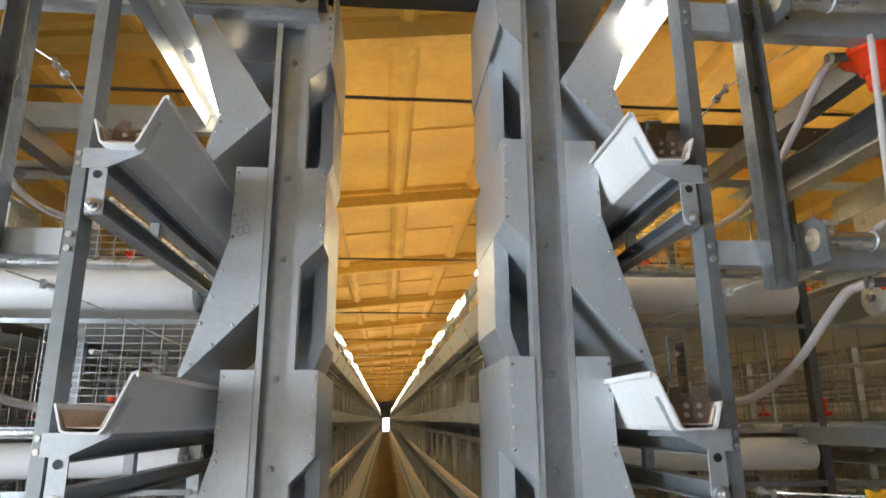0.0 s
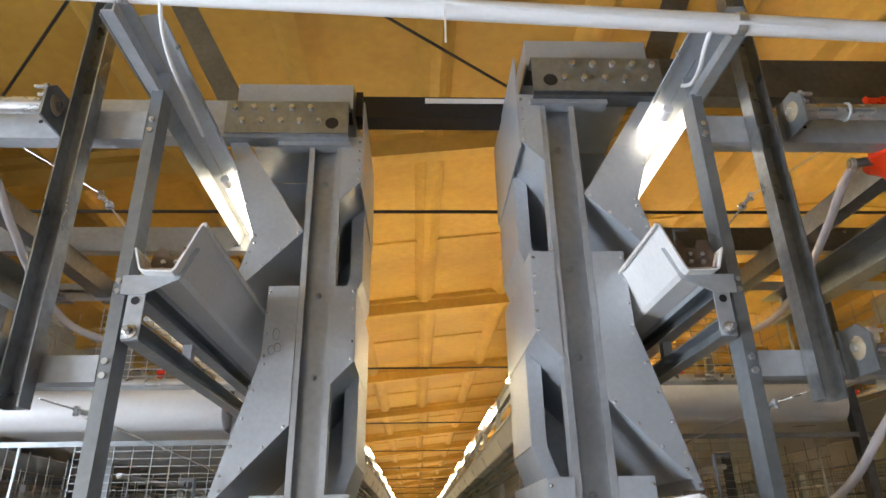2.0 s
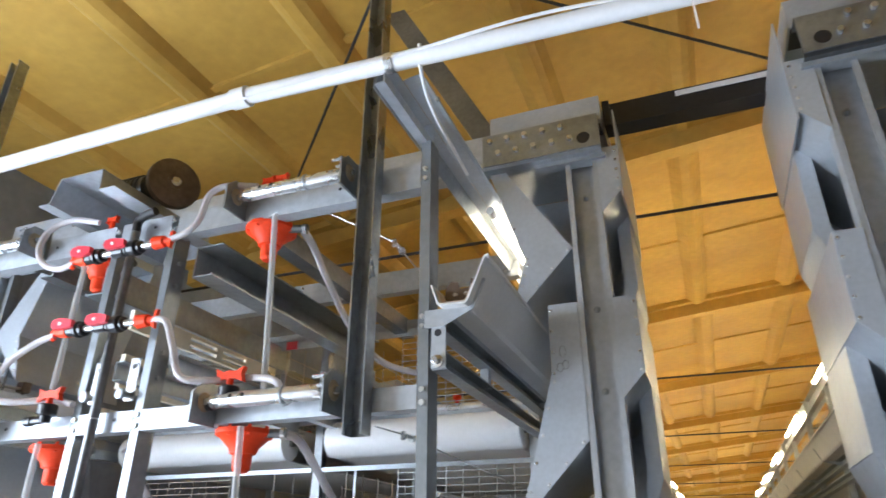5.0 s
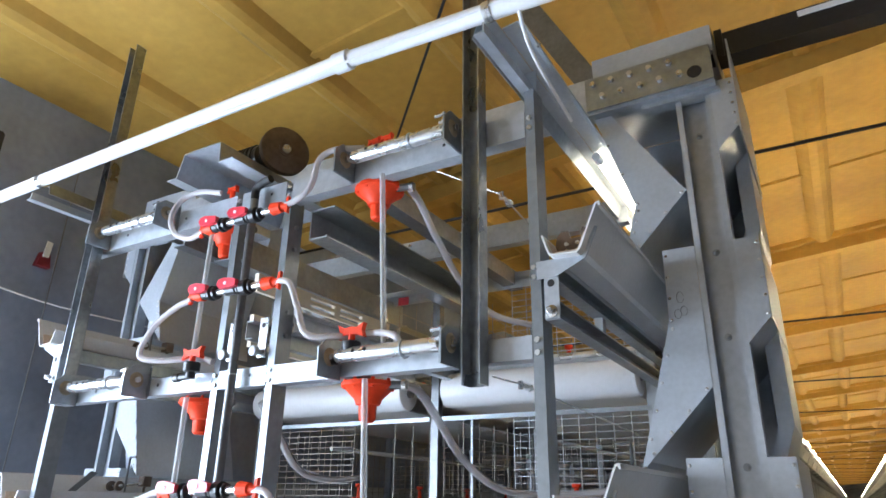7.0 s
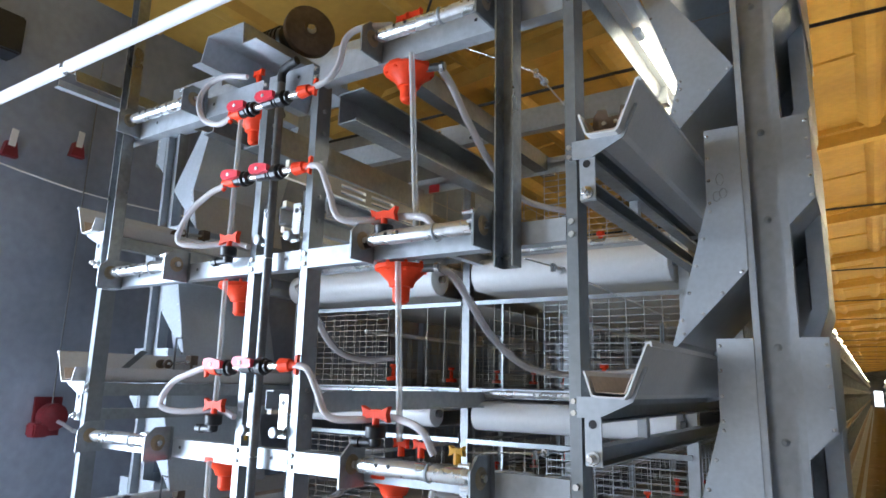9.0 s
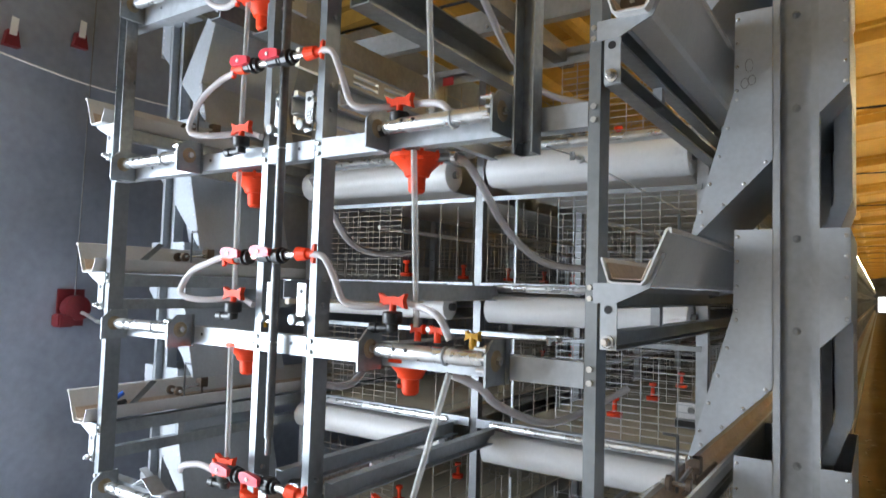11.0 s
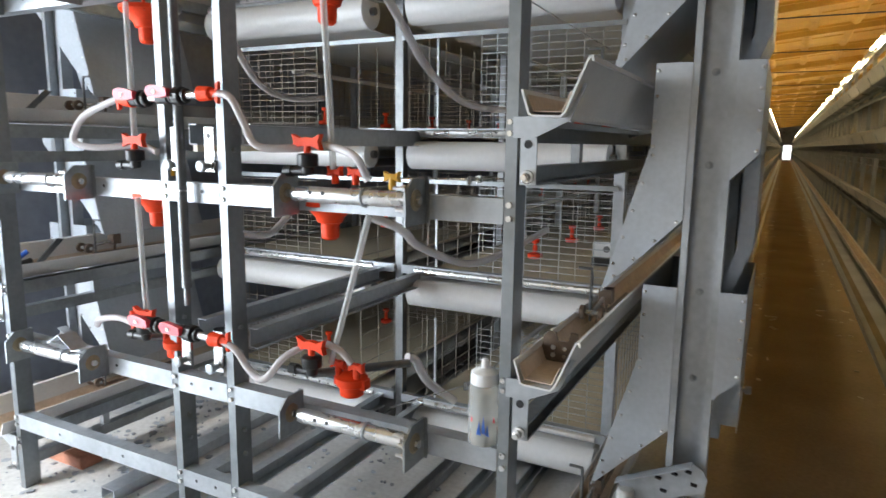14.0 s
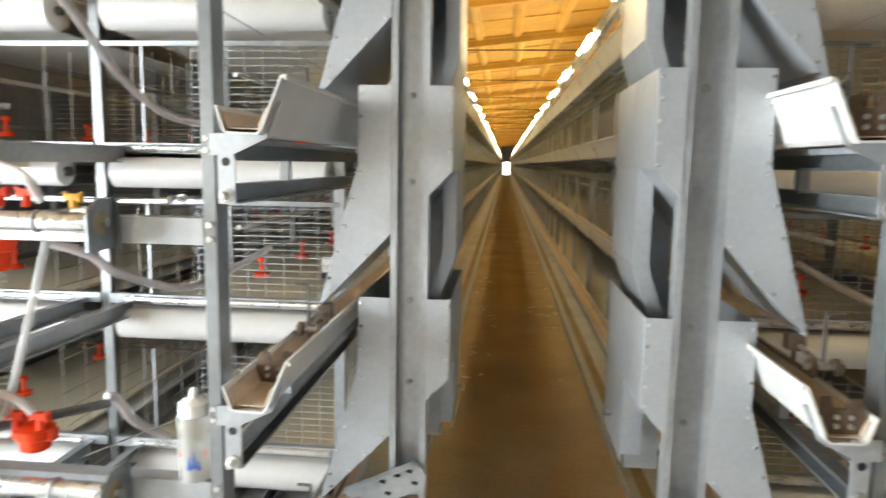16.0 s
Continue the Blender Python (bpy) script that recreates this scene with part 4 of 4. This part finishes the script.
for row in (LEFT, RIGHT):
    X = lambda wx: -0.795 - wx   # world x on the left row to u
    for z in (0.645, 1.265, 1.885, 2.525):
        drive_pipe(row, 0.225, 0.625, z)
        drive_pipe(row, 1.495, 1.915, z)
    for z in (2.47, 1.83, 1.243):
        pressure_regulator(row, 0.575, z)
        pressure_regulator(row, 1.285, z - 0.01)
    twin_regulator(row, 0.475, 0.745)
    twin_regulator(row, 1.17, 0.745)
    for z in (1.955, 1.400, 0.850):
        shutoff_knob(row, 0.555, z)
        shutoff_knob(row, 1.225, z)
    for u, z in ((0.50, 1.325), (0.435, 1.325), (0.50, 2.60), (0.55, 2.60), (1.20, 2.58)):
        small_cap(row, u, z, 1.90, RED, "small red wing cap on a water fitting")
    small_cap(row, 0.335, 1.315, 1.92, YELLOW, "small yellow wing cap on a water fitting")
    small_cap(row, 1.145, 1.325, 1.92, YELLOW, "small yellow wing cap on a water fitting")
    for z, dz in ((2.378, 0.01), (2.135, -0.004), (1.515, 0.012), (0.845, -0.01)):
        inline_valves(row, z, 1.80, dz)
    def H3(pts, r=0.0105):
        g = row.g()
        g.pipe([(X(x), y, z) for x, y, z in pts], r, 10, 6)
        solid("water_hose", g, HOSE, "milky clear water hose, loosely bent", "hose", "water hoses", smooth=True)
    # valve ends to the butterfly knobs
    for z, k in ((2.131, 1.945), (1.527, 1.385), (0.835, 0.850)):
        if z > 1:
            H3([(-1.63, 1.80, z), (-1.565, 1.80, z - 0.01), (-1.52, 1.80, (z + k) / 2), (-1.475, 1.80, k + 0.005), (-1.40, 1.84, k - 0.002), (-1.35, 1.878, k + 0.004), (-1.29, 1.875, k + 0.004), (-1.20, 1.855, k - 0.02), (-1.17, 1.87, k - 0.08)])
            H3([(-2.00, 1.80, z - 0.005), (-2.07, 1.795, z - 0.025), (-2.165, 1.79, (z + k) / 2 + 0.01), (-2.215, 1.79, k + 0.01), (-2.14, 1.82, k - 0.01), (-2.03, 1.878, k), (-1.95, 1.88, k - 0.02)])
        else:
            H3([(-1.63, 1.80, z), (-1.575, 1.80, z - 0.02), (-1.52, 1.80, z - 0.075), (-1.47, 1.80, z - 0.085), (-1.42, 1.83, z - 0.02), (-1.35, 1.878, k), (-1.28, 1.885, k - 0.01), (-1.24, 1.89, k - 0.045)])
            H3([(-2.00, 1.80, z), (-2.07, 1.795, z + 0.01), (-2.15, 1.79, z - 0.005), (-2.18, 1.80, z - 0.03)])
    H3([(-1.612, 1.80, 2.391), (-1.55, 1.80, 2.405), (-1.512, 1.805, 2.45), (-1.506, 1.82, 2.536), (-1.46, 1.84, 2.572), (-1.355, 1.86, 2.560)])
    H3([(-2.00, 1.80, 2.372), (-2.07, 1.80, 2.362), (-2.157, 1.80, 2.40), (-2.205, 1.81, 2.48), (-2.19, 1.83, 2.55), (-2.12, 1.85, 2.578), (-2.02, 1.87, 2.56)])
    # regulators to the cages
    H3([(-1.26, 1.995, 2.45), (-1.285, 2.1, 2.44), (-1.308, 2.25, 2.37), (-1.345, 2.5, 2.285), (-1.335, 2.75, 2.222), (-1.20, 2.93, 2.195)], 0.013)
    H3([(-1.255, 1.995, 1.815), (-1.26, 2.08, 1.81), (-1.275, 2.2, 1.755), (-1.31, 2.45, 1.636), (-1.284, 2.7, 1.545), (-1.148, 2.93, 1.532), (-0.9, 3.05, 1.56)], 0.013)
    H3([(-1.25, 1.995, 1.20), (-1.18, 2.05, 1.16), (-1.173, 2.15, 1.098), (-1.18, 2.5, 0.992), (-1.137, 2.75, 1.005), (-1.05, 2.95, 1.07)], 0.013)
    H3([(-1.88, 2.05, 1.81), (-1.89, 2.15, 1.72), (-2.006, 2.4, 1.612), (-2.111, 2.7, 1.582), (-2.1, 2.95, 1.60)], 0.013)
    H3([(-1.80, 2.0, 1.13), (-1.82, 2.1, 1.095), (-1.89, 2.3, 1.068), (-1.97, 2.5, 1.115)], 0.013)
    H3([(-1.16, 2.05, 0.79), (-1.15, 2.08, 0.775), (-1.13, 2.12, 0.70), (-1.08, 2.2, 0.62)], 0.013)
    # clear stand pipes
    for a, b in (((-1.295, 1.885, 2.462), (-1.258, 1.885, 1.90)), ((-1.318, 1.885, 1.822), (-1.290, 1.885, 1.33)), ((-1.188, 1.90, 1.215), (-1.318, 1.90, 0.79)),
                 ((-2.055, 1.885, 2.45), (-2.06, 1.885, 1.98)), ((-2.06, 1.885, 1.815), (-2.055, 1.885, 1.34)), ((-2.06, 1.885, 1.22), (-2.05, 1.885, 0.80))):
        g = row.g()
        g.rod((X(a[0]), a[1], a[2]), (X(b[0]), b[1], b[2]), 0.009, 10)
        solid("stand_pipe", g, STAND, "thin clear stand pipe between water regulators", "pipe", "clear stand pipes", smooth=True)
    # slotted link plates on the middle posts
    for u in (1.095, 0.955):
        for z in (2.00, 1.385, 0.765):
            t = thing("link_plate", "small bright link plate with a knob bolt on a post", "bracket", "middle post link plates")
            g = row.g()
            g.box(u - 0.018, u + 0.018, YF - 0.002, YF + 0.002, z - 0.075, z + 0.055)
            part("plate", g, ZINC, t)
            g = row.g()
            g.lathe((u + 0.005, YF - 0.002, z - 0.058), (0, -1, 0), [(0, 0.010), (0.02, 0.010), (0.021, 0.017), (0.034, 0.017), (0.036, 0.012)], 10)
            part("knob_bolt", g, RAIL, t)
            g = row.g()
            g.rod((u, YF - 0.003, z + 0.03), (u, YF - 0.0035, z + 0.03), 0.009, 8)
            part("hole", g, BLACKSTEEL, t)
    # downpipe in front of the middle posts
    t = thing("downpipe", "dark grey water downpipe tied to the middle post", "pipe", "rubber downpipes")
    g = row.g()
    g.rod((1.042, 1.868, 0.955), (1.042, 1.868, 2.50), 0.0145, 12)
    part("pipe", g, DARK, t, smooth=True)
    g = row.g()
    g.rod((1.042, 1.868, 0.90), (1.042, 1.868, 0.96), 0.010, 10)
    part("nozzle", g, DARK, t)
    g = row.g()
    g.pipe([(1.042, 1.868, 2.49), (1.038, 1.866, 2.53), (1.00, 1.862, 2.545), (0.965, 1.86, 2.55)], 0.0150, 10)
    part("elbow", g, RUBBER, t, smooth=True)
    for z in (1.87, 1.25):
        g = row.g()
        g.lathe((1.042, 1.868, z), (0, 0, 1), [(0, 0.0155), (0.004, 0.0155)], 12)
        part("wire_tie", g, ZINC, t)
    # strainer wires with turnbuckles
    for a, b, c in (((0.35, 1.955, 2.47), (0.12, 1.95, 2.33), (0.09, 2.25, 2.26)), ((0.155, 1.95, 1.81), (0.12, 2.05, 1.803), (0.03, 2.9, 1.74)), ((0.33, 1.90, 0.70), (0.2, 2.1, 0.72), (0.06, 2.95, 0.80)), ((0.33, 1.95, 1.31), (0.2, 2.1, 1.305), (0.05, 2.95, 1.29))):
        t = thing("strainer_wire", "thin steel strainer wire with a small turnbuckle", "wire", "strainer wires")
        g = row.g()
        g.rod(a, b, 0.0022, 6).rod(b, c, 0.0022, 6)
        part("wire", g, ZINC, t)
        g = row.g()
        d = (Vector(c) - Vector(b)).normalized()
        p = Vector(b)
        g.rod(tuple(p), tuple(p + d * 0.045), 0.006, 6).rod(tuple(p + Vector((0, 0, 0.008))), tuple(p + Vector((0, 0, -0.014))), 0.007, 6)
        g.rod(tuple(p + d * 0.04), tuple(p + d * 0.052), 0.011, 8)
        part("turnbuckle", g, ZINC, t)
    # pale slotted plates in the middle gap
    for z, h in ((2.28, 0.036), (2.09, 0.062), (1.40, 0.036)):
        t = thing("slotted_plate", "pale slotted plastic plate running back along the row", "plate", "slotted plates")
        for y0, y1 in ((2.1, 2.40), (2.56, 2.60), (2.76, 2.98)):
            part("plate", row.g().box(1.225, 1.245, y0, y1, z - h, z + h), CREAM, t)
        for y0, y1 in ((2.40, 2.56), (2.60, 2.76)):
            for k in range(3):
                c = z + (k - 1) * h * 0.8
                part("slat", row.g().box(1.226, 1.244, y0, y1, c - h * 0.2, c + h * 0.2), CREAM, t)
        g = row.g()
        g.lathe((1.224, 2.92, z), (-1, 0, 0), [(0, 0.012), (0.006, 0.012), (0.007, 0.007), (0.014, 0.007)], 8)
        part("bolt", g, ZINC, t)

# red label on the cage strip
solid("label_sticker", G().box(-1.995, -1.935, 3.012, 3.0165, 2.415, 2.455), PINK, "small red sticker on the cage top strip", "sticker")
g = LEFT.g()
g.strip([(YC + 0.05, 2.46), (YC + 0.02, 2.46), (YC + 0.02, 2.415)], "x", 0.0, WIDE, -0.003)
solid("top_strip", g, GALV, "galvanised strip along the cage tops", "beam", "cage top strips")

# ---- drive motor on the top beam ----
t = thing("drive_motor", "black drive motor with a dark pulley disc", "motor")
g = G()
g.strip([(-2.195, 2.600), (-2.145, 2.600), (-2.118, 2.692), (-1.932, 2.692), (-1.925, 2.612), (-1.855, 2.612)], "y", 1.76, 2.30, 0.004)
part("tray", g, GALV, t)
part("tray_end", G().prism([(-2.143, 2.596), (-1.929, 2.596), (-1.935, 2.69), (-2.117, 2.69)], "y", 2.295, 2.30), GALV, t)
part("body", G().lathe((-2.16, 2.02, 2.765), (1, 0, 0), [(0, 0.045), (0.01, 0.058), (0.18, 0.058), (0.19, 0.045), (0.24, 0.04), (0.29, 0.03)], 18), BLACKP, t, smooth=True)
for k in range(7):
    part("cooling_fin", G().lathe((-2.14 + 0.022 * k, 2.02, 2.765), (1, 0, 0), [(0, 0.064), (0.006, 0.064)], 18), BLACKP, t)
part("foot", G().box(-2.11, -1.96, 1.97, 2.07, 2.697, 2.71), BLACKSTEEL, t)
part("pulley", G().lathe((-1.885, 2.02, 2.765), (1, -0.45, 0), [(0, 0.085), (0.004, 0.098), (0.03, 0.098), (0.034, 0.092), (0.035, 0.03), (0.04, 0.03)], 32), BROWN, t, "dark worn pulley disc", smooth=True)
part("hub", G().lathe((-1.850, 2.003, 2.765), (1, -0.45, 0), [(0, 0.017), (0.008, 0.017), (0.009, 0.006)], 12), ZINC, t)

# ---- water bottle on the lowest beam ----
t = thing("water_bottle", "translucent squeeze bottle with a white cap, standing on the beam", "bottle")
part("body", G().lathe((-0.858, 1.918, 0.656), (0, 0, 1), [(0, 0.0336), (0.004, 0.0396), (0.05, 0.0408), (0.1, 0.0408), (0.118, 0.0366), (0.135, 0.0408), (0.15, 0.0384), (0.158, 0.0324)], 24), BOTTLE, t, smooth=True)
part("water", G().lathe((-0.858, 1.918, 0.661), (0, 0, 1), [(0, 0.0324), (0.002, 0.0366), (0.026, 0.0366)], 20), BOTTLE, t, "a little clear water")
part("cap", G().lathe((-0.858, 1.918, 0.812), (0, 0, 1), [(0, 0.0342), (0.002, 0.036), (0.03, 0.0348), (0.036, 0.0264), (0.04, 0.012), (0.042, 0.0102), (0.062, 0.009), (0.066, 0.0048)], 22), PVCWHITE, t, smooth=True)
for i, (dx, dz, h) in enumerate(((-0.010, 0.0, 0.026), (0.0, 0.004, 0.034), (0.009, -0.002, 0.022))):
    a = -1.57 + 0.35 + dx * 26
    cx, cy = -0.858 + 0.0412 * math.cos(a), 1.918 + 0.0412 * math.sin(a)
    part("print_mark", G().prism([(cx - 0.0065, 0.692 + dz), (cx + 0.0065, 0.691 + dz), (cx + 0.001, 0.692 + dz + 1.3 * h)], "y", cy - 0.0006, cy + 0.0004), BLUEP, t, "blue print mark")
for a in (-2.0, -0.55):
    cx, cy = -0.858 + 0.0412 * math.cos(a), 1.918 + 0.0412 * math.sin(a)
    part("print_mark", G().prism([(cx - 0.003, 0.722), (cx + 0.003, 0.722), (cx, 0.738)], "y", cy - 0.0006, cy + 0.0004), PINK, t, "red print mark")

# ---- wall side: winch, tags, cord, rubble ----
t = thing("wall_winch", "red hand winch with a zinc crank on the dark wall", "winch")
part("housing", G().lathe((-3.885, 2.27, 1.27), (1, 0, 0), [(0, 0.06), (0.02, 0.068), (0.08, 0.068), (0.09, 0.05)], 18), DULLRED, t, smooth=True)
part("back_plate", G().box(-3.898, -3.885, 2.20, 2.34, 1.17, 1.37), DULLRED, t)
part("gear_box", G().box(-3.885, -3.80, 2.17, 2.25, 1.17, 1.24), DULLRED, t, bevel=0.008)
part("crank", G().rod((-3.80, 2.28, 1.25), (-3.75, 2.29, 1.235), 0.010, 8).rod((-3.75, 2.29, 1.235), (-3.745, 2.34, 1.20), 0.009, 8).rod((-3.745, 2.34, 1.20), (-3.70, 2.34, 1.20), 0.011, 8), ZINC, t)
part("rope", G().rod((-3.85, 2.27, 1.33), (-3.87, 2.30, 3.3), 0.0035, 6), DARK, t)
for y, z in ((1.89, 2.69), (2.226, 2.79)):
    t = thing("pulley_block", "red pulley block with a white tag on the wall", "pulley", "wall pulley blocks")
    part("block", G().prism([(y - 0.04, z - 0.10), (y + 0.04, z - 0.10), (y + 0.024, z - 0.02), (y - 0.024, z - 0.02)], "x", -3.897, -3.86), DULLRED, t)
    part("tag", G().prism([(y - 0.018, z - 0.045), (y + 0.016, z - 0.045), (y + 0.023, z + 0.045), (y - 0.010, z + 0.05)], "x", -3.859, -3.855), PAPER, t, "white tag")
solid("cord", G().pipe([(-3.88, 1.2, 2.66), (-3.87, 1.95, 2.53), (-3.87, 2.7, 2.50), (-3.88, 4.6, 2.60)], 0.005, 6), PAPER, "slack pale cord along the dark wall", "cord")
solid("wall_box", G().box(-3.89, -3.74, 1.60, 1.82, 3.09, 3.30), BLACKSTEEL, "dark box high on the wall near the roof", "box", bevel=0.01)

solid("loose_brick", G().box(-3.03, -2.80, 2.10, 2.20, 0.0, 0.055), BRICK, "red clay brick lying on the floor", "brick", bevel=0.004)
t = thing("timber_prop", "raw timber prop with a white board end by the wall", "timber")
part("prop", G().box(-3.665, -3.63, 1.84, 1.91, 0.0, 0.17), WOOD, t)
part("board", G().box(-3.685, -3.615, 1.83, 1.92, 0.171, 0.27), PAPER, t)

rng = random.Random(11)
g = G()
for k in range(900):
    x, y = rng.uniform(-3.85, -1.3) if k % 3 else rng.gauss(-2.85, 0.12), rng.uniform(1.75, 4.2)
    r, a = 0.003 + 0.02 * rng.random() ** 2.2, rng.uniform(0, 6.28)
    n = 5
    pts = [(x + r * rng.uniform(0.5, 1.2) * math.cos(a + 6.28 * i / n), y + r * rng.uniform(0.5, 1.2) * math.sin(a + 6.28 * i / n)) for i in range(n)]
    g.prism(pts, "z", 0.0005, rng.uniform(0.002, 0.010))
for k in range(700):
    x, y = -3.86 + abs(rng.gauss(0, 0.22)), rng.uniform(1.9, 5.0)
    top = max(0.0, 0.07 - 0.16 * (x + 3.86)) * rng.uniform(0.2, 1.0)
    r, a = 0.004 + 0.026 * rng.random() ** 2.5, rng.uniform(0, 6.28)
    pts = [(x + r * rng.uniform(0.5, 1.2) * math.cos(a + 1.256 * i), y + r * rng.uniform(0.5, 1.2) * math.sin(a + 1.256 * i)) for i in range(5)]
    g.prism(pts, "z", 0.0, top + rng.uniform(0.004, 0.016))
tagged(new("floor_debris", mesh("floor_debris", g, CHIP)), "scattered dark and bluish chips on the concrete", "debris", kind="stuff")
g = G()
for k in range(160):
    y = 4.6 + 26 * rng.random() ** 1.3
    x = rng.choice((rng.gauss(-0.32, 0.07), rng.gauss(0.27, 0.09)))
    l, w, a = rng.uniform(0.008, 0.045), rng.uniform(0.003, 0.013), rng.uniform(0, 3.14)
    dx, dy = math.cos(a), math.sin(a)
    g.prism([(x - l * dx - w * dy, y - l * dy + w * dx), (x + l * dx - w * dy, y + l * dy + w * dx), (x + l * dx + w * dy, y + l * dy - w * dx), (x - l * dx + w * dy, y - l * dy - w * dx)], "z", 0.0005, rng.uniform(0.003, 0.012))
tagged(new("aisle_litter", mesh("aisle_litter", g, CARD)), "scraps of straw and card on the aisle floor", "litter", kind="stuff")
solid("floor_wire", G().pipe([(-1.28, 2.35, 0.004), (-1.2, 2.28, 0.004), (-1.08, 2.30, 0.004), (-1.02, 2.42, 0.004)], 0.0025, 6), DARK, "loose bent wire on the floor", "wire")

# ---- small loose things ----
for k, (x, z) in enumerate(((-0.537, 2.088), (-0.530, 2.045), (-0.548, 2.038))):
    ring = [(x + 0.010 * math.cos(a), 2.3955, z + (0.018 if k == 0 else 0.014) * math.sin(a)) for a in np.linspace(0, 6.0, 10)]
    solid("pencil_mark", G().pipe(ring, 0.0009, 4, 3), DARK, "pencil scribble on the hopper sheet", "mark", "pencil marks")
for pts in ([(-0.70, 1.61, 2.71), (-0.708, 1.64, 2.66), (-0.715, 1.70, 2.62), (-0.725, 1.80, 2.61), (-0.745, 1.95, 2.635), (-0.775, 2.20, 2.672)], [(0.60, 1.61, 2.63), (0.585, 1.66, 2.585), (0.60, 1.74, 2.575), (0.625, 1.84, 2.61), (0.645, 1.93, 2.672)]):
    solid("lamp_cable", G().pipe(pts, 0.0055, 8), PVCWHITE, "white cable that drops from the conduit to a tube light", "cable", "tube light cables", smooth=True)
for u0, z in ((0.0, 1.465), (0.0, 0.85)):
    t = thing("trough_lever", "grey steel lever with a flat foot in a feed trough", "lever", "trough levers")
    x = LEFT.x(WIDE) - 0.085
    part("foot", G().box(x - 0.02, x + 0.02, 2.0, 2.30, z + 0.012, z + 0.022), BROWN, t)
    part("arm", G().prism([(2.05, z + 0.02), (2.08, z + 0.02), (2.20, z + 0.13), (2.17, z + 0.135)], "x", x - 0.004, x + 0.004), DARK, t)
t = thing("hand_valve", "small black valve with a blue grip lying in a trough", "valve")
part("body", G().rod((-2.96, 1.95, 0.885), (-2.96, 2.06, 0.905), 0.013, 10).rod((-2.96, 2.0, 0.90), (-2.93, 2.0, 0.93), 0.009, 8), BLACKP, t)
part("grip", G().rod((-2.925, 1.985, 0.925), (-2.91, 2.02, 0.955), 0.010, 8), BLUEP, t)
solid("bent_tab", G().strip([(-2.46, 0.70), (-2.40, 0.735), (-2.33, 0.69), (-2.28, 0.70)], "y", 1.80, 1.86, 0.003), GALV, "bent scrap of bright sheet metal on the pipe", "scrap")
t = thing("small_heater", "small white device box with an oval badge in the cage", "device")
part("box", G().box(-1.025, -0.89, 3.58, 3.66, 0.870, 0.945), PVCWHITE, t, bevel=0.006)
part("badge", G().lathe((-0.957, 3.579, 0.912), (0, -1, 0), [(0, 0.016), (0.002, 0.015)], 16), DARK, t)
part("base", G().box(-1.025, -0.89, 3.565, 3.66, 0.831, 0.870), BLACKP, t)
